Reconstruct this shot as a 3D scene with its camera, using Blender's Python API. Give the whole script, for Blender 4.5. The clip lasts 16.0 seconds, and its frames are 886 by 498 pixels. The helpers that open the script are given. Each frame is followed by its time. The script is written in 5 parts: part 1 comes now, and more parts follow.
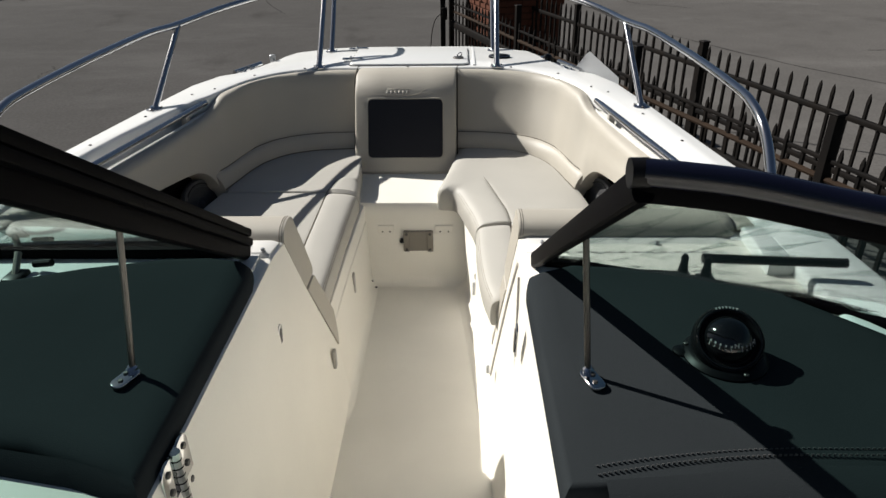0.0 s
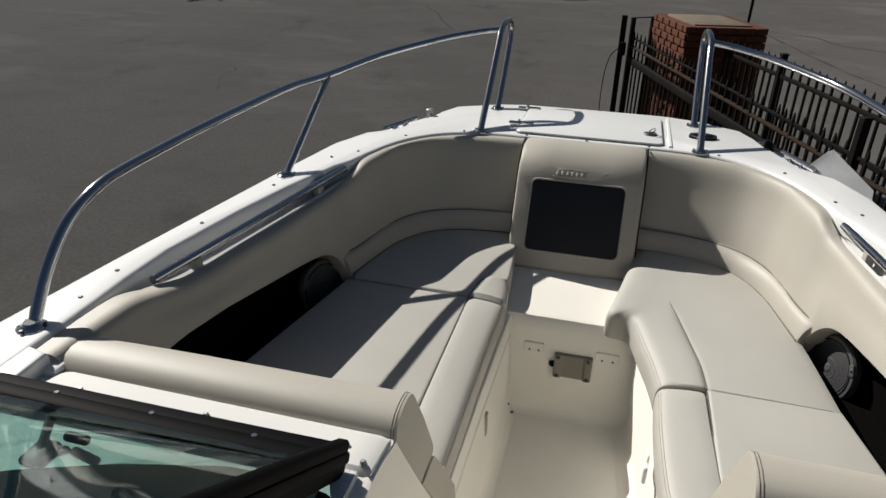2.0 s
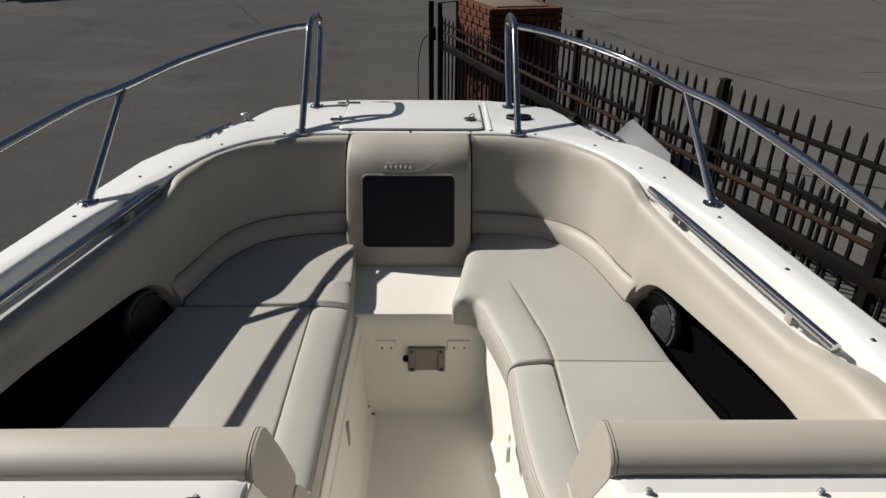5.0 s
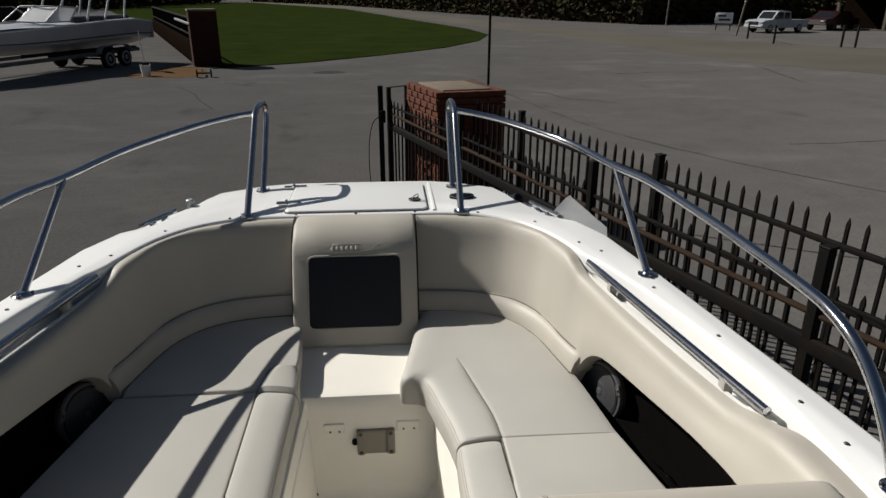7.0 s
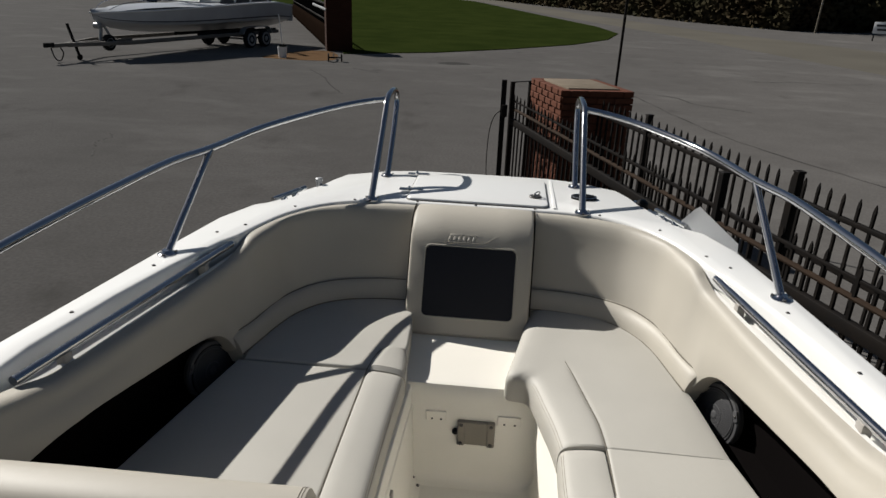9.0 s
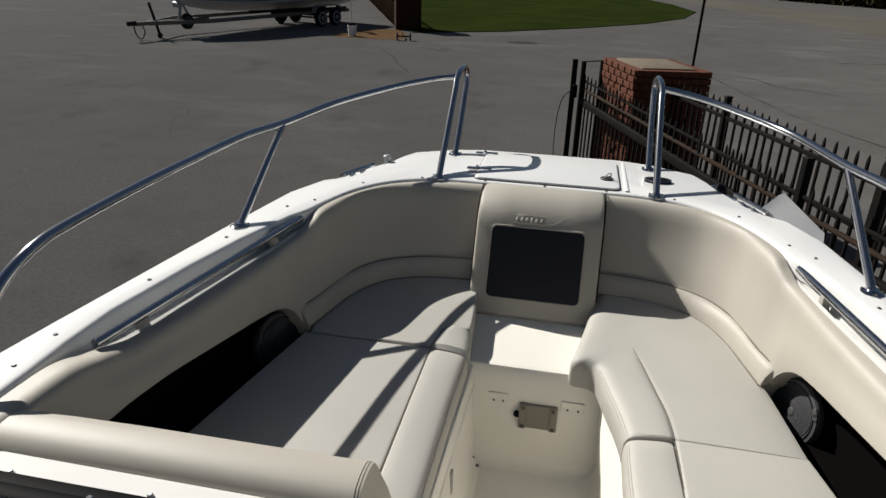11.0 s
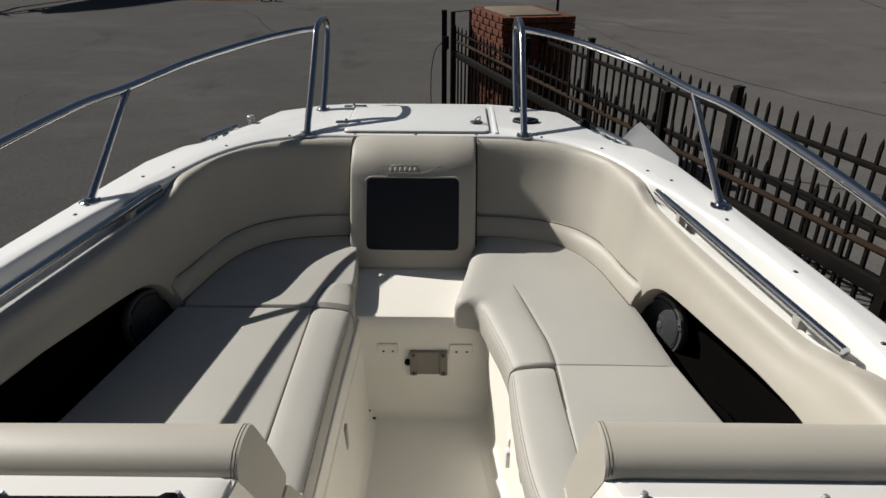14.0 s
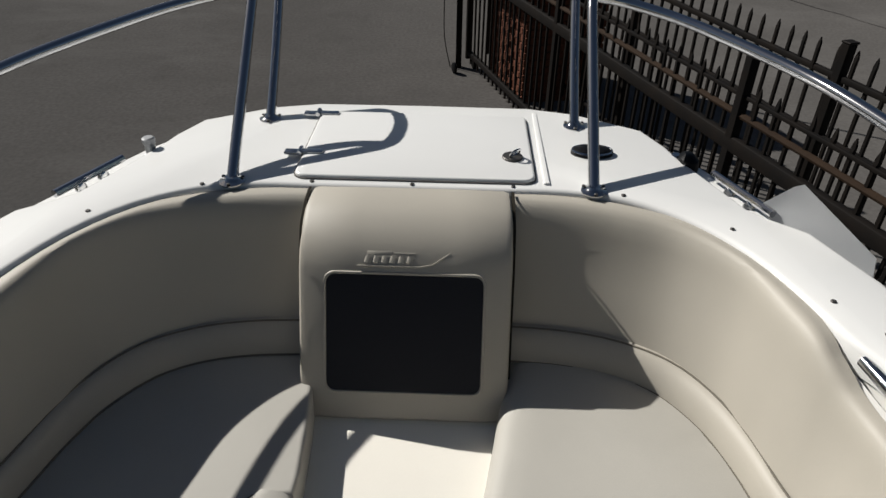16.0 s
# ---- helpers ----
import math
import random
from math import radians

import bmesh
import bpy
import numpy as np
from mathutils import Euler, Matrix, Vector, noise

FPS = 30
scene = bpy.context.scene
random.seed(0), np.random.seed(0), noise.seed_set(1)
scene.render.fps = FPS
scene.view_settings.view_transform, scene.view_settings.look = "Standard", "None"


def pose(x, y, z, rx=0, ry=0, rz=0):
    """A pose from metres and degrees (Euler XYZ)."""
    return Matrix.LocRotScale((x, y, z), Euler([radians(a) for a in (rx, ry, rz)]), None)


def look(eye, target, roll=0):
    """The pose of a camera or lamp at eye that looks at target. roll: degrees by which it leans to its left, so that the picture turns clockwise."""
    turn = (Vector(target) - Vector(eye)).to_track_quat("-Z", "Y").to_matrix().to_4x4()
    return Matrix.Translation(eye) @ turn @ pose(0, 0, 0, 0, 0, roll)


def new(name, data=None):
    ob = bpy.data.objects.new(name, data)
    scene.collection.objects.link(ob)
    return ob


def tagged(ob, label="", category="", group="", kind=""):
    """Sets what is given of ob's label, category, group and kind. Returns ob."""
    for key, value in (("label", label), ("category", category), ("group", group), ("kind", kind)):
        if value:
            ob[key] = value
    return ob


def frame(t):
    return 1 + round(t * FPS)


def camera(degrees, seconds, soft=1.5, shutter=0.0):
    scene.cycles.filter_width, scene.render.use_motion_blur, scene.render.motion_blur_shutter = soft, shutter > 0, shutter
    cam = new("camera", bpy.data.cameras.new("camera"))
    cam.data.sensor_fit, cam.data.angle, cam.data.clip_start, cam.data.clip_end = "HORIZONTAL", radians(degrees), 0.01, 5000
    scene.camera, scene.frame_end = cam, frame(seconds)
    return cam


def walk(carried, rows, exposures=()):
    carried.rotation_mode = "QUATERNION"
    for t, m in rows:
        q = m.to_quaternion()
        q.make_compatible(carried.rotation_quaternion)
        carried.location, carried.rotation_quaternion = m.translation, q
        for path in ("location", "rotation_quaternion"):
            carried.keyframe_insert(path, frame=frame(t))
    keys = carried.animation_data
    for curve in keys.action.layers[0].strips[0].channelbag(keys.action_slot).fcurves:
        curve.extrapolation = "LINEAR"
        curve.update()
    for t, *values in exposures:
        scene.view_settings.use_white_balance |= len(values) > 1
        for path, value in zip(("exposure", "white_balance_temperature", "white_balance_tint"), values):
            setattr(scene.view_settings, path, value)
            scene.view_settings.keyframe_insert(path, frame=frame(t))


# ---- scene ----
cam = camera(67.3, 16.0)
PATH = [
    (0, (0.212, 0.07, 1.382), (0.172, 1.836, 0.444), -0.7),
    (0.3, (0.178, 0.191, 1.417), (0.146, 1.999, 0.563), 0.5),
    (0.5, (0.16, 0.263, 1.417), (0.149, 2.084, 0.59), 1.4),
    (0.6, (0.155, 0.311, 1.423), (0.166, 2.129, 0.59), 1.7),
    (0.8, (0.161, 0.391, 1.42), (0.2, 2.183, 0.531), 2.0),
    (1, (0.157, 0.466, 1.408), (0.18, 2.256, 0.514), 2.1),
    (1.2, (0.165, 0.538, 1.438), (0.079, 2.335, 0.566), 1.3),
    (1.5, (0.166, 0.61, 1.434), (-0.133, 2.384, 0.561), 0.3),
    (2, (0.089, 0.643, 1.448), (-0.358, 2.371, 0.545), 1.2),
    (2.5, (0.081, 0.649, 1.451), (-0.373, 2.352, 0.506), 2.9),
    (3, (0.075, 0.66, 1.456), (-0.323, 2.354, 0.471), 3.4),
    (3.5, (0.043, 0.682, 1.455), (-0.326, 2.347, 0.41), 2.8),
    (4, (0.016, 0.714, 1.456), (-0.314, 2.396, 0.426), 0.8),
    (4.5, (0.036, 0.714, 1.462), (-0.136, 2.462, 0.507), 0.5),
    (5, (0.09, 0.692, 1.459), (0.114, 2.466, 0.534), 0.4),
    (7.5, (0.129, 0.67, 1.479), (0.284, 2.538, 0.783), -0.0),
    (8, (0.113, 0.674, 1.478), (0.129, 2.543, 0.766), 0.7),
    (8.5, (0.104, 0.675, 1.476), (0.019, 2.536, 0.748), 1.5),
    (9, (0.088, 0.674, 1.475), (-0.072, 2.526, 0.737), 2.2),
    (9.5, (0.077, 0.684, 1.473), (-0.169, 2.522, 0.723), 2.2),
    (10, (0.071, 0.699, 1.465), (-0.232, 2.513, 0.679), 1.9),
    (12.5, (0.084, 0.677, 1.461), (-0.265, 2.475, 0.656), 1.7),
    (13, (0.11, 0.683, 1.457), (-0.118, 2.493, 0.638), 0.8),
    (13.5, (0.114, 0.691, 1.439), (0.013, 2.504, 0.601), 0.8),
    (14, (0.125, 0.702, 1.426), (0.106, 2.49, 0.529), 0.2),
    (14.5, (0.121, 0.734, 1.423), (0.186, 2.48, 0.45), 0.6),
    (15, (0.124, 0.967, 1.395), (0.204, 2.686, 0.377), 1.0),
    (15.5, (0.16, 1.352, 1.417), (0.064, 3.036, 0.343), -0.1),
    (16, (0.104, 1.763, 1.417), (0.058, 3.413, 0.289), 0.8),
]
walk(cam, [(t, look(eye, target, roll)) for t, eye, target, roll in PATH],
     [(0, 0.63), (0.5, 0.51), (1, 0.24), (1.5, 0.23), (2, 0.33), (3, 0.33), (4, 0.29), (5, 0.23), (7.5, 0.28), (10, 0.41), (12.5, 0.43), (13.5, 0.33), (14.5, 0.11), (15, 0.03), (15.5, 0.03), (16, 0.23)])

# ---- light ----
SUN = Vector((-1.085, 0.655, 1.0)).normalized()
world = bpy.data.worlds.new("sky")
scene.world = world
world.use_nodes = True
sky = world.node_tree.nodes.new("ShaderNodeTexSky")
sky.sky_type = "NISHITA"
sky.sun_disc = False
sky.sun_elevation = math.asin(SUN.z)
sky.sun_rotation = math.atan2(SUN.x, SUN.y) % (2 * math.pi)
world.node_tree.links.new(sky.outputs[0], world.node_tree.nodes["Background"].inputs[0])
world.node_tree.nodes["Background"].inputs[1].default_value = 0.0255
sun = new("sun", bpy.data.lights.new("sun", "SUN"))
sun.data.energy, sun.data.angle, sun.data.color = 4.95, radians(0.5), (1.0, 0.965, 0.908)
sun.matrix_world = look(SUN * 60, (0, 0, 0))
GROUND = -1.15


# ---- materials ----
def material(name, colour, rough=0.5, metal=0.0, grain=0.0, grain_size=200.0, stain=0.0, stain_size=3.0, bump=0.0, coat=0.0, second=None, spec=0.5, wear=0.0, wear_size=2.0):
    """A surface with fine grain and larger stains, in object space at real size."""
    m = bpy.data.materials.new(name)
    m.use_nodes = True
    nt = m.node_tree
    b = nt.nodes["Principled BSDF"]
    b.inputs["Roughness"].default_value, b.inputs["Metallic"].default_value = rough, metal
    b.inputs["Coat Weight"].default_value, b.inputs["Specular IOR Level"].default_value = coat, spec
    b.inputs["Base Color"].default_value = (*colour, 1)
    geo = nt.nodes.new("ShaderNodeNewGeometry")

    def cloud(size, detail):
        n = nt.nodes.new("ShaderNodeTexNoise")
        n.inputs["Scale"].default_value, n.inputs["Detail"].default_value = size, detail
        nt.links.new(geo.outputs["Position"], n.inputs["Vector"])
        return n

    def mixed(a, bcol, fac_socket, amount, mode="MIX"):
        mx = nt.nodes.new("ShaderNodeMix")
        mx.data_type, mx.blend_type = "RGBA", mode
        ramp = nt.nodes.new("ShaderNodeMapRange")
        ramp.inputs["From Min"].default_value, ramp.inputs["From Max"].default_value = 0.35, 0.7
        ramp.inputs["To Max"].default_value = amount
        nt.links.new(fac_socket, ramp.inputs["Value"])
        nt.links.new(ramp.outputs[0], mx.inputs["Factor"])
        if isinstance(a, tuple):
            mx.inputs["A"].default_value = (*a, 1)
        else:
            nt.links.new(a, mx.inputs["A"])
        mx.inputs["B"].default_value = (*bcol, 1)
        return mx.outputs["Result"]

    colour_socket = colour
    if stain:
        dark = second or tuple(c * 0.6 for c in colour)
        n = cloud(stain_size, 5)
        colour_socket = mixed(colour_socket, dark, n.outputs["Fac"], stain)
    if wear:
        n = cloud(wear_size, 8)
        n.inputs["Roughness"].default_value = 0.7
        colour_socket = mixed(colour_socket, tuple(c * 1.22 for c in colour), n.outputs["Fac"], wear)
    if grain:
        n = cloud(grain_size, 3)
        colour_socket = mixed(colour_socket, tuple(c * 0.7 for c in colour), n.outputs["Fac"], grain)
    if not isinstance(colour_socket, tuple):
        nt.links.new(colour_socket, b.inputs["Base Color"])
    if bump:
        n = cloud(grain_size, 2)
        bp = nt.nodes.new("ShaderNodeBump")
        bp.inputs["Strength"].default_value, bp.inputs["Distance"].default_value = bump, 0.002
        nt.links.new(n.outputs["Fac"], bp.inputs["Height"])
        nt.links.new(bp.outputs[0], b.inputs["Normal"])
    return m


GEL = material("white gelcoat", (0.73, 0.73, 0.715), 0.25, stain=0.10, stain_size=2.5)
GELMATT = material("matt greyed white gelcoat", (0.595, 0.5865, 0.561), 0.6, stain=0.12, stain_size=4, spec=0.25)
NONSKID = material("white nonskid gelcoat", (0.663, 0.663, 0.646), 0.45, grain=0.25, grain_size=260, stain=0.12, stain_size=3, bump=0.7)
LINER = material("cream gelcoat", (0.79, 0.76, 0.688), 0.4, grain=0.06, grain_size=300, stain=0.14, stain_size=4)
TREAD = material("cream nonskid", (0.81, 0.78, 0.71), 0.6, grain=0.2, grain_size=420, stain=0.25, stain_size=3, bump=0.4)
VINYL = material("cream vinyl", (0.3952, 0.368, 0.3162), 0.52, grain=0.10, grain_size=700, stain=0.12, stain_size=5, bump=0.16, spec=0.4)
SEAT = material("pale seat vinyl", (0.4123, 0.397, 0.3595), 0.55, grain=0.14, grain_size=600, stain=0.14, stain_size=6, bump=0.22, spec=0.35)
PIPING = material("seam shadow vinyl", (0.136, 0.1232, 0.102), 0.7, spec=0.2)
MESH = material("charcoal mesh", (0.019, 0.020, 0.025), 0.8, grain=0.5, grain_size=900, spec=0.2)
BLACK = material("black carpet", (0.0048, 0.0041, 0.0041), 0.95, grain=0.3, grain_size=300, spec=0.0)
PLASTIC = material("black plastic", (0.00425, 0.00425, 0.0051), 0.4, spec=0.12)
GRILLE = material("grey speaker plastic", (0.0697, 0.0697, 0.07225), 0.5, spec=0.3)
GRILLEBACK = material("dark grey speaker mesh", (0.0561, 0.0561, 0.05865), 0.6, grain=0.9, grain_size=420, bump=0.8, spec=0.2)
ALU = material("black anodised aluminium", (0.0015, 0.0014, 0.002), 0.55, spec=0.025, stain=0.3, stain_size=9, second=(0.0034, 0.0031, 0.0037))
STEEL = material("polished stainless", (0.51, 0.5142, 0.527), 0.09, metal=1.0, stain=0.15, stain_size=20)
DASH = material("charcoal dash vinyl", (0.0245, 0.0285, 0.031), 0.95, grain=0.35, grain_size=600, bump=0.3, stain=0.25, stain_size=5, spec=0.0)
GREYPLASTIC = material("warm grey plastic", (0.204, 0.1827, 0.153), 0.5, grain=0.15)
IRON = material("black painted iron", (0.007225, 0.00663, 0.006375), 0.6, grain=0.3, grain_size=60, stain=0.4, stain_size=8, second=(0.017, 0.0119, 0.0085), spec=0.07)
RUST = material("rusty iron", (0.0289, 0.01785, 0.01105), 0.8, grain=0.4, grain_size=80, stain=0.6, stain_size=10, second=(0.0153, 0.0102, 0.00765), spec=0.1)
ASPHALT = material("worn asphalt", (0.121, 0.1145, 0.1085), 0.95, grain=0.7, grain_size=26, stain=0.8, stain_size=0.5, second=(0.0918, 0.08712, 0.08245), bump=0.5, spec=0.04, wear=0.55, wear_size=1.9)
ASPHALT.node_tree.nodes["Principled BSDF"].inputs["Diffuse Roughness"].default_value = 0.6


def blotches(m, colour, stretch, size, low, high, amount):
    """Stains with a shape of their own laid over a material's colour."""
    nt = m.node_tree
    socket = nt.nodes["Principled BSDF"].inputs["Base Color"]
    before = socket.links[0].from_socket
    geo, scale, noise = nt.nodes.new("ShaderNodeNewGeometry"), nt.nodes.new("ShaderNodeVectorMath"), nt.nodes.new("ShaderNodeTexNoise")
    ramp, mix = nt.nodes.new("ShaderNodeMapRange"), nt.nodes.new("ShaderNodeMix")
    scale.operation = "MULTIPLY"
    scale.inputs[1].default_value = stretch
    noise.inputs["Scale"].default_value, noise.inputs["Detail"].default_value, noise.inputs["Roughness"].default_value = size, 6, 0.62
    ramp.inputs["From Min"].default_value, ramp.inputs["From Max"].default_value, ramp.inputs["To Max"].default_value = low, high, amount
    mix.data_type = "RGBA"
    mix.inputs["B"].default_value = (*colour, 1)
    nt.links.new(geo.outputs["Position"], scale.inputs[0])
    nt.links.new(scale.outputs[0], noise.inputs["Vector"])
    nt.links.new(noise.outputs["Fac"], ramp.inputs["Value"])
    nt.links.new(ramp.outputs[0], mix.inputs["Factor"])
    nt.links.new(before, mix.inputs["A"])
    nt.links.new(mix.outputs["Result"], socket)


blotches(ASPHALT, (0.165, 0.158, 0.150), (0.55, 1.0, 1.0), 0.55, 0.54, 0.70, 0.55)
blotches(ASPHALT, (0.062, 0.058, 0.054), (1.0, 0.6, 1.0), 0.8, 0.60, 0.74, 0.6)
CONCRETE = material("road concrete", (0.09775, 0.0901, 0.0748), 0.9, grain=0.25, grain_size=8, stain=0.5, stain_size=0.2, spec=0.08)
GRASS = material("mown grass", (0.0221, 0.0306, 0.00765), 0.95, grain=0.7, grain_size=9, stain=0.9, stain_size=0.5, second=(0.01105, 0.01785, 0.00425), spec=0.0)
BRICK = material("red brick", (0.09775, 0.034, 0.01785), 0.85, grain=0.3, grain_size=120, stain=0.5, stain_size=12, second=(0.102, 0.0306, 0.017), spec=0.2)
MORTAR = material("mortar", (0.070, 0.034, 0.021), 0.9, grain=0.3, grain_size=100, spec=0.1)
STONE = material("cap concrete", (0.1615, 0.1318, 0.09775), 0.9, grain=0.3, grain_size=40, stain=0.6, stain_size=6, spec=0.2)
DARKGAP = material("shadow gap", (0.136, 0.1275, 0.119), 0.8)
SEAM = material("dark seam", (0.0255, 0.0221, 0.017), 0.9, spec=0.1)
SCREW = material("dull screw", (0.0765, 0.07225, 0.068), 0.45, metal=0.6)
GREYLIGHT = material("light grey plastic", (0.306, 0.289, 0.2635), 0.5, grain=0.1)
THREAD = material("cream stitching", (0.2295, 0.2125, 0.1785), 0.8)
STITCH = material("pale thread", (0.2975, 0.2975, 0.2975), 0.8)
DASHTHREAD = material("grey dash thread", (0.04, 0.041, 0.042), 0.8)
GLOSSBLACK = material("glossy black", (0.0051, 0.0051, 0.00595), 0.06)
RAILBLUE = material("dark blue anodised rail", (0.0034, 0.00425, 0.0119), 0.25, spec=0.4)
DIRT = material("leaf litter", (0.0935, 0.051, 0.02125), 0.95, grain=0.5, grain_size=20, stain=0.5, stain_size=3, spec=0.05)
DARKASPHALT = material("darker asphalt", (0.0289, 0.0272, 0.0255), 0.8, grain=0.3, grain_size=40, spec=0.1)
DULLSTEEL = material("dull weathered steel", (0.1275, 0.1207, 0.1122), 0.7, grain=0.3, grain_size=20, stain=0.5, stain_size=3, second=(0.0765, 0.0595, 0.04675), spec=0.2)
GALV = material("galvanised steel", (0.289, 0.2975, 0.306), 0.5, metal=0.4, grain=0.2, grain_size=30, stain=0.3, stain_size=4)
TYRE = material("black rubber", (0.0102, 0.0102, 0.0102), 0.8, grain=0.3, grain_size=50, spec=0.15)
# white painted darker and bluer: shade and distance put into the colour
FARHULL = material("far dimmed white gelcoat", (0.323, 0.34, 0.3655), 0.3, stain=0.25, stain_size=1.5)
STRIPE = material("dark stripe", (0.017, 0.0187, 0.0255), 0.4)
DARKWALL = material("dark mottled wall", (0.011, 0.007, 0.005), 1.0, grain=0.4, grain_size=10, stain=0.5, stain_size=2, spec=0.0)
BRICKFAR = material("dark brick", (0.036, 0.0155, 0.010), 0.9, grain=0.5, grain_size=14, stain=0.5, stain_size=3, spec=0.1)
WINDOW = material("dark car glass", (0.0085, 0.0102, 0.0119), 0.08)
CARRED = material("dark red paint", (0.02125, 0.0051, 0.0051), 0.25)
THICKET = material("autumn thicket", (0.036, 0.036, 0.021), 0.95, stain=0.9, stain_size=0.22, second=(0.048, 0.033, 0.021), spec=0.0)
BARK = material("pale bark", (0.136, 0.119, 0.0935), 0.9, grain=0.4, grain_size=12, spec=0.1)
STRUT = material("worn stainless", (0.1105, 0.1062, 0.102), 0.35, metal=1.0, stain=0.3, stain_size=20)
WHITE = material("white plastic", (0.612, 0.6205, 0.629), 0.5)


def glass_material():
    """Thin tinted glass: coloured light passes straight through each face, a gloss that grows towards grazing view lies over it."""
    m = bpy.data.materials.new("tinted windshield glass")
    m.use_nodes = True
    nt = m.node_tree
    nt.nodes.remove(nt.nodes["Principled BSDF"])
    clear, gloss = nt.nodes.new("ShaderNodeBsdfTransparent"), nt.nodes.new("ShaderNodeBsdfGlossy")
    clear.inputs["Color"].default_value = (0.61, 0.75, 0.72, 1)
    gloss.inputs["Roughness"].default_value = 0.03
    facing, mix = nt.nodes.new("ShaderNodeLayerWeight"), nt.nodes.new("ShaderNodeMixShader")
    facing.inputs["Blend"].default_value = 0.5
    power, scale = nt.nodes.new("ShaderNodeMath"), nt.nodes.new("ShaderNodeMath")
    power.operation, scale.operation = "POWER", "MULTIPLY_ADD"
    power.inputs[1].default_value = 3.2
    scale.inputs[1].default_value, scale.inputs[2].default_value = 0.9, 0.04
    nt.links.new(facing.outputs["Facing"], power.inputs[0])
    nt.links.new(power.outputs[0], scale.inputs[0])
    nt.links.new(scale.outputs[0], mix.inputs[0])
    nt.links.new(clear.outputs[0], mix.inputs[1])
    nt.links.new(gloss.outputs[0], mix.inputs[2])
    nt.links.new(mix.outputs[0], nt.nodes["Material Output"].inputs["Surface"])
    return m


GLASS = glass_material()


# ---- building blocks ----
def finish(bm, name, mat, smooth=35.0):
    bmesh.ops.recalc_face_normals(bm, faces=bm.faces)
    me = bpy.data.meshes.new(name)
    bm.to_mesh(me)
    bm.free()
    me.materials.append(mat)
    if smooth:
        me.shade_smooth()
        me.set_sharp_from_angle(angle=radians(smooth))
    return me


def part(name, bm, mat, parent, label="", smooth=35.0):
    """One mesh object under a thing or under a part."""
    ob = new(name, finish(bm, name, mat, smooth))
    ob.parent = parent
    if label:
        ob["label"] = label
    return ob


def single(name, bm, mat, label, category, group="", kind="", smooth=35.0):
    return tagged(new(name, finish(bm, name, mat, smooth)), label, category, group, kind)


def thing(name, label, category, at=(0, 0, 0), group="", kind=""):
    ob = tagged(new(name), label, category, group, kind)
    ob.location = at
    ob.empty_display_size = 0.1
    return ob


def join(*bms):
    out = bms[0]
    for other in bms[1:]:
        me = bpy.data.meshes.new("tmp")
        other.to_mesh(me)
        other.free()
        out.from_mesh(me)
        bpy.data.meshes.remove(me)
    return out


def moved(bm, m):
    bmesh.ops.transform(bm, matrix=m, verts=bm.verts)
    return bm


def box(x0, x1, y0, y1, z0, z1, bevel=0.0, segs=2):
    bm = bmesh.new()
    bmesh.ops.create_cube(bm, size=1)
    for v in bm.verts:
        v.co = Vector((x0 + (v.co.x + 0.5) * (x1 - x0), y0 + (v.co.y + 0.5) * (y1 - y0), z0 + (v.co.z + 0.5) * (z1 - z0)))
    if bevel:
        bmesh.ops.bevel(bm, geom=bm.edges[:], offset=bevel, segments=segs, affect="EDGES", profile=0.5)
    return bm


def loft(rows, closed=False, ends=False):
    """Quads between rows of points; closed joins each row's end to its start; ends caps the first and last row."""
    bm = bmesh.new()
    vs = [[bm.verts.new(p) for p in row] for row in rows]
    n = len(rows[0])
    for a, b in zip(vs, vs[1:]):
        for i in range(n if closed else n - 1):
            j = (i + 1) % n
            bm.faces.new((a[i], a[j], b[j], b[i]))
    if ends:
        bm.faces.new(vs[0])
        bm.faces.new(vs[-1][::-1])
    return bm


def spline(points, steps=6, closed=False):
    """Catmull-Rom through the points."""
    p = [Vector(q) for q in points]
    out = []
    n = len(p)
    for i in range(n if closed else n - 1):
        if closed:
            a, b, c, d = p[i - 1], p[i], p[(i + 1) % n], p[(i + 2) % n]
        else:
            a, b, c, d = p[max(i - 1, 0)], p[i], p[i + 1], p[min(i + 2, n - 1)]
        for k in range(steps):
            t = k / steps
            out.append(0.5 * (2 * b + (c - a) * t + (2 * a - 5 * b + 4 * c - d) * t**2 + (3 * b - a - 3 * c + d) * t**3))
    if not closed:
        out.append(p[-1])
    return out


def tube(points, r, sides=10, caps=True):
    p = [Vector(q) for q in points]
    rows = []
    up = Vector((0, 0, 1))
    for i, q in enumerate(p):
        d = (p[min(i + 1, len(p) - 1)] - p[max(i - 1, 0)]).normalized()
        if abs(d.dot(up)) > 0.95:
            up = Vector((1, 0, 0)) if abs(d.x) < 0.9 else Vector((0, 1, 0))
        side = d.cross(up).normalized()
        top = side.cross(d)
        up = top
        rows.append([q + r * (math.cos(a) * side + math.sin(a) * top) for a in [2 * math.pi * k / sides for k in range(sides)]])
    return loft(rows, closed=True, ends=caps)


def lathe(profile, sides=24):
    """Profile of (radius, z) about the z axis."""
    rows = [[Vector((r * math.cos(a), r * math.sin(a), z)) for a in [2 * math.pi * k / sides for k in range(sides)]] for r, z in profile]
    return loft(rows, closed=True, ends=True)


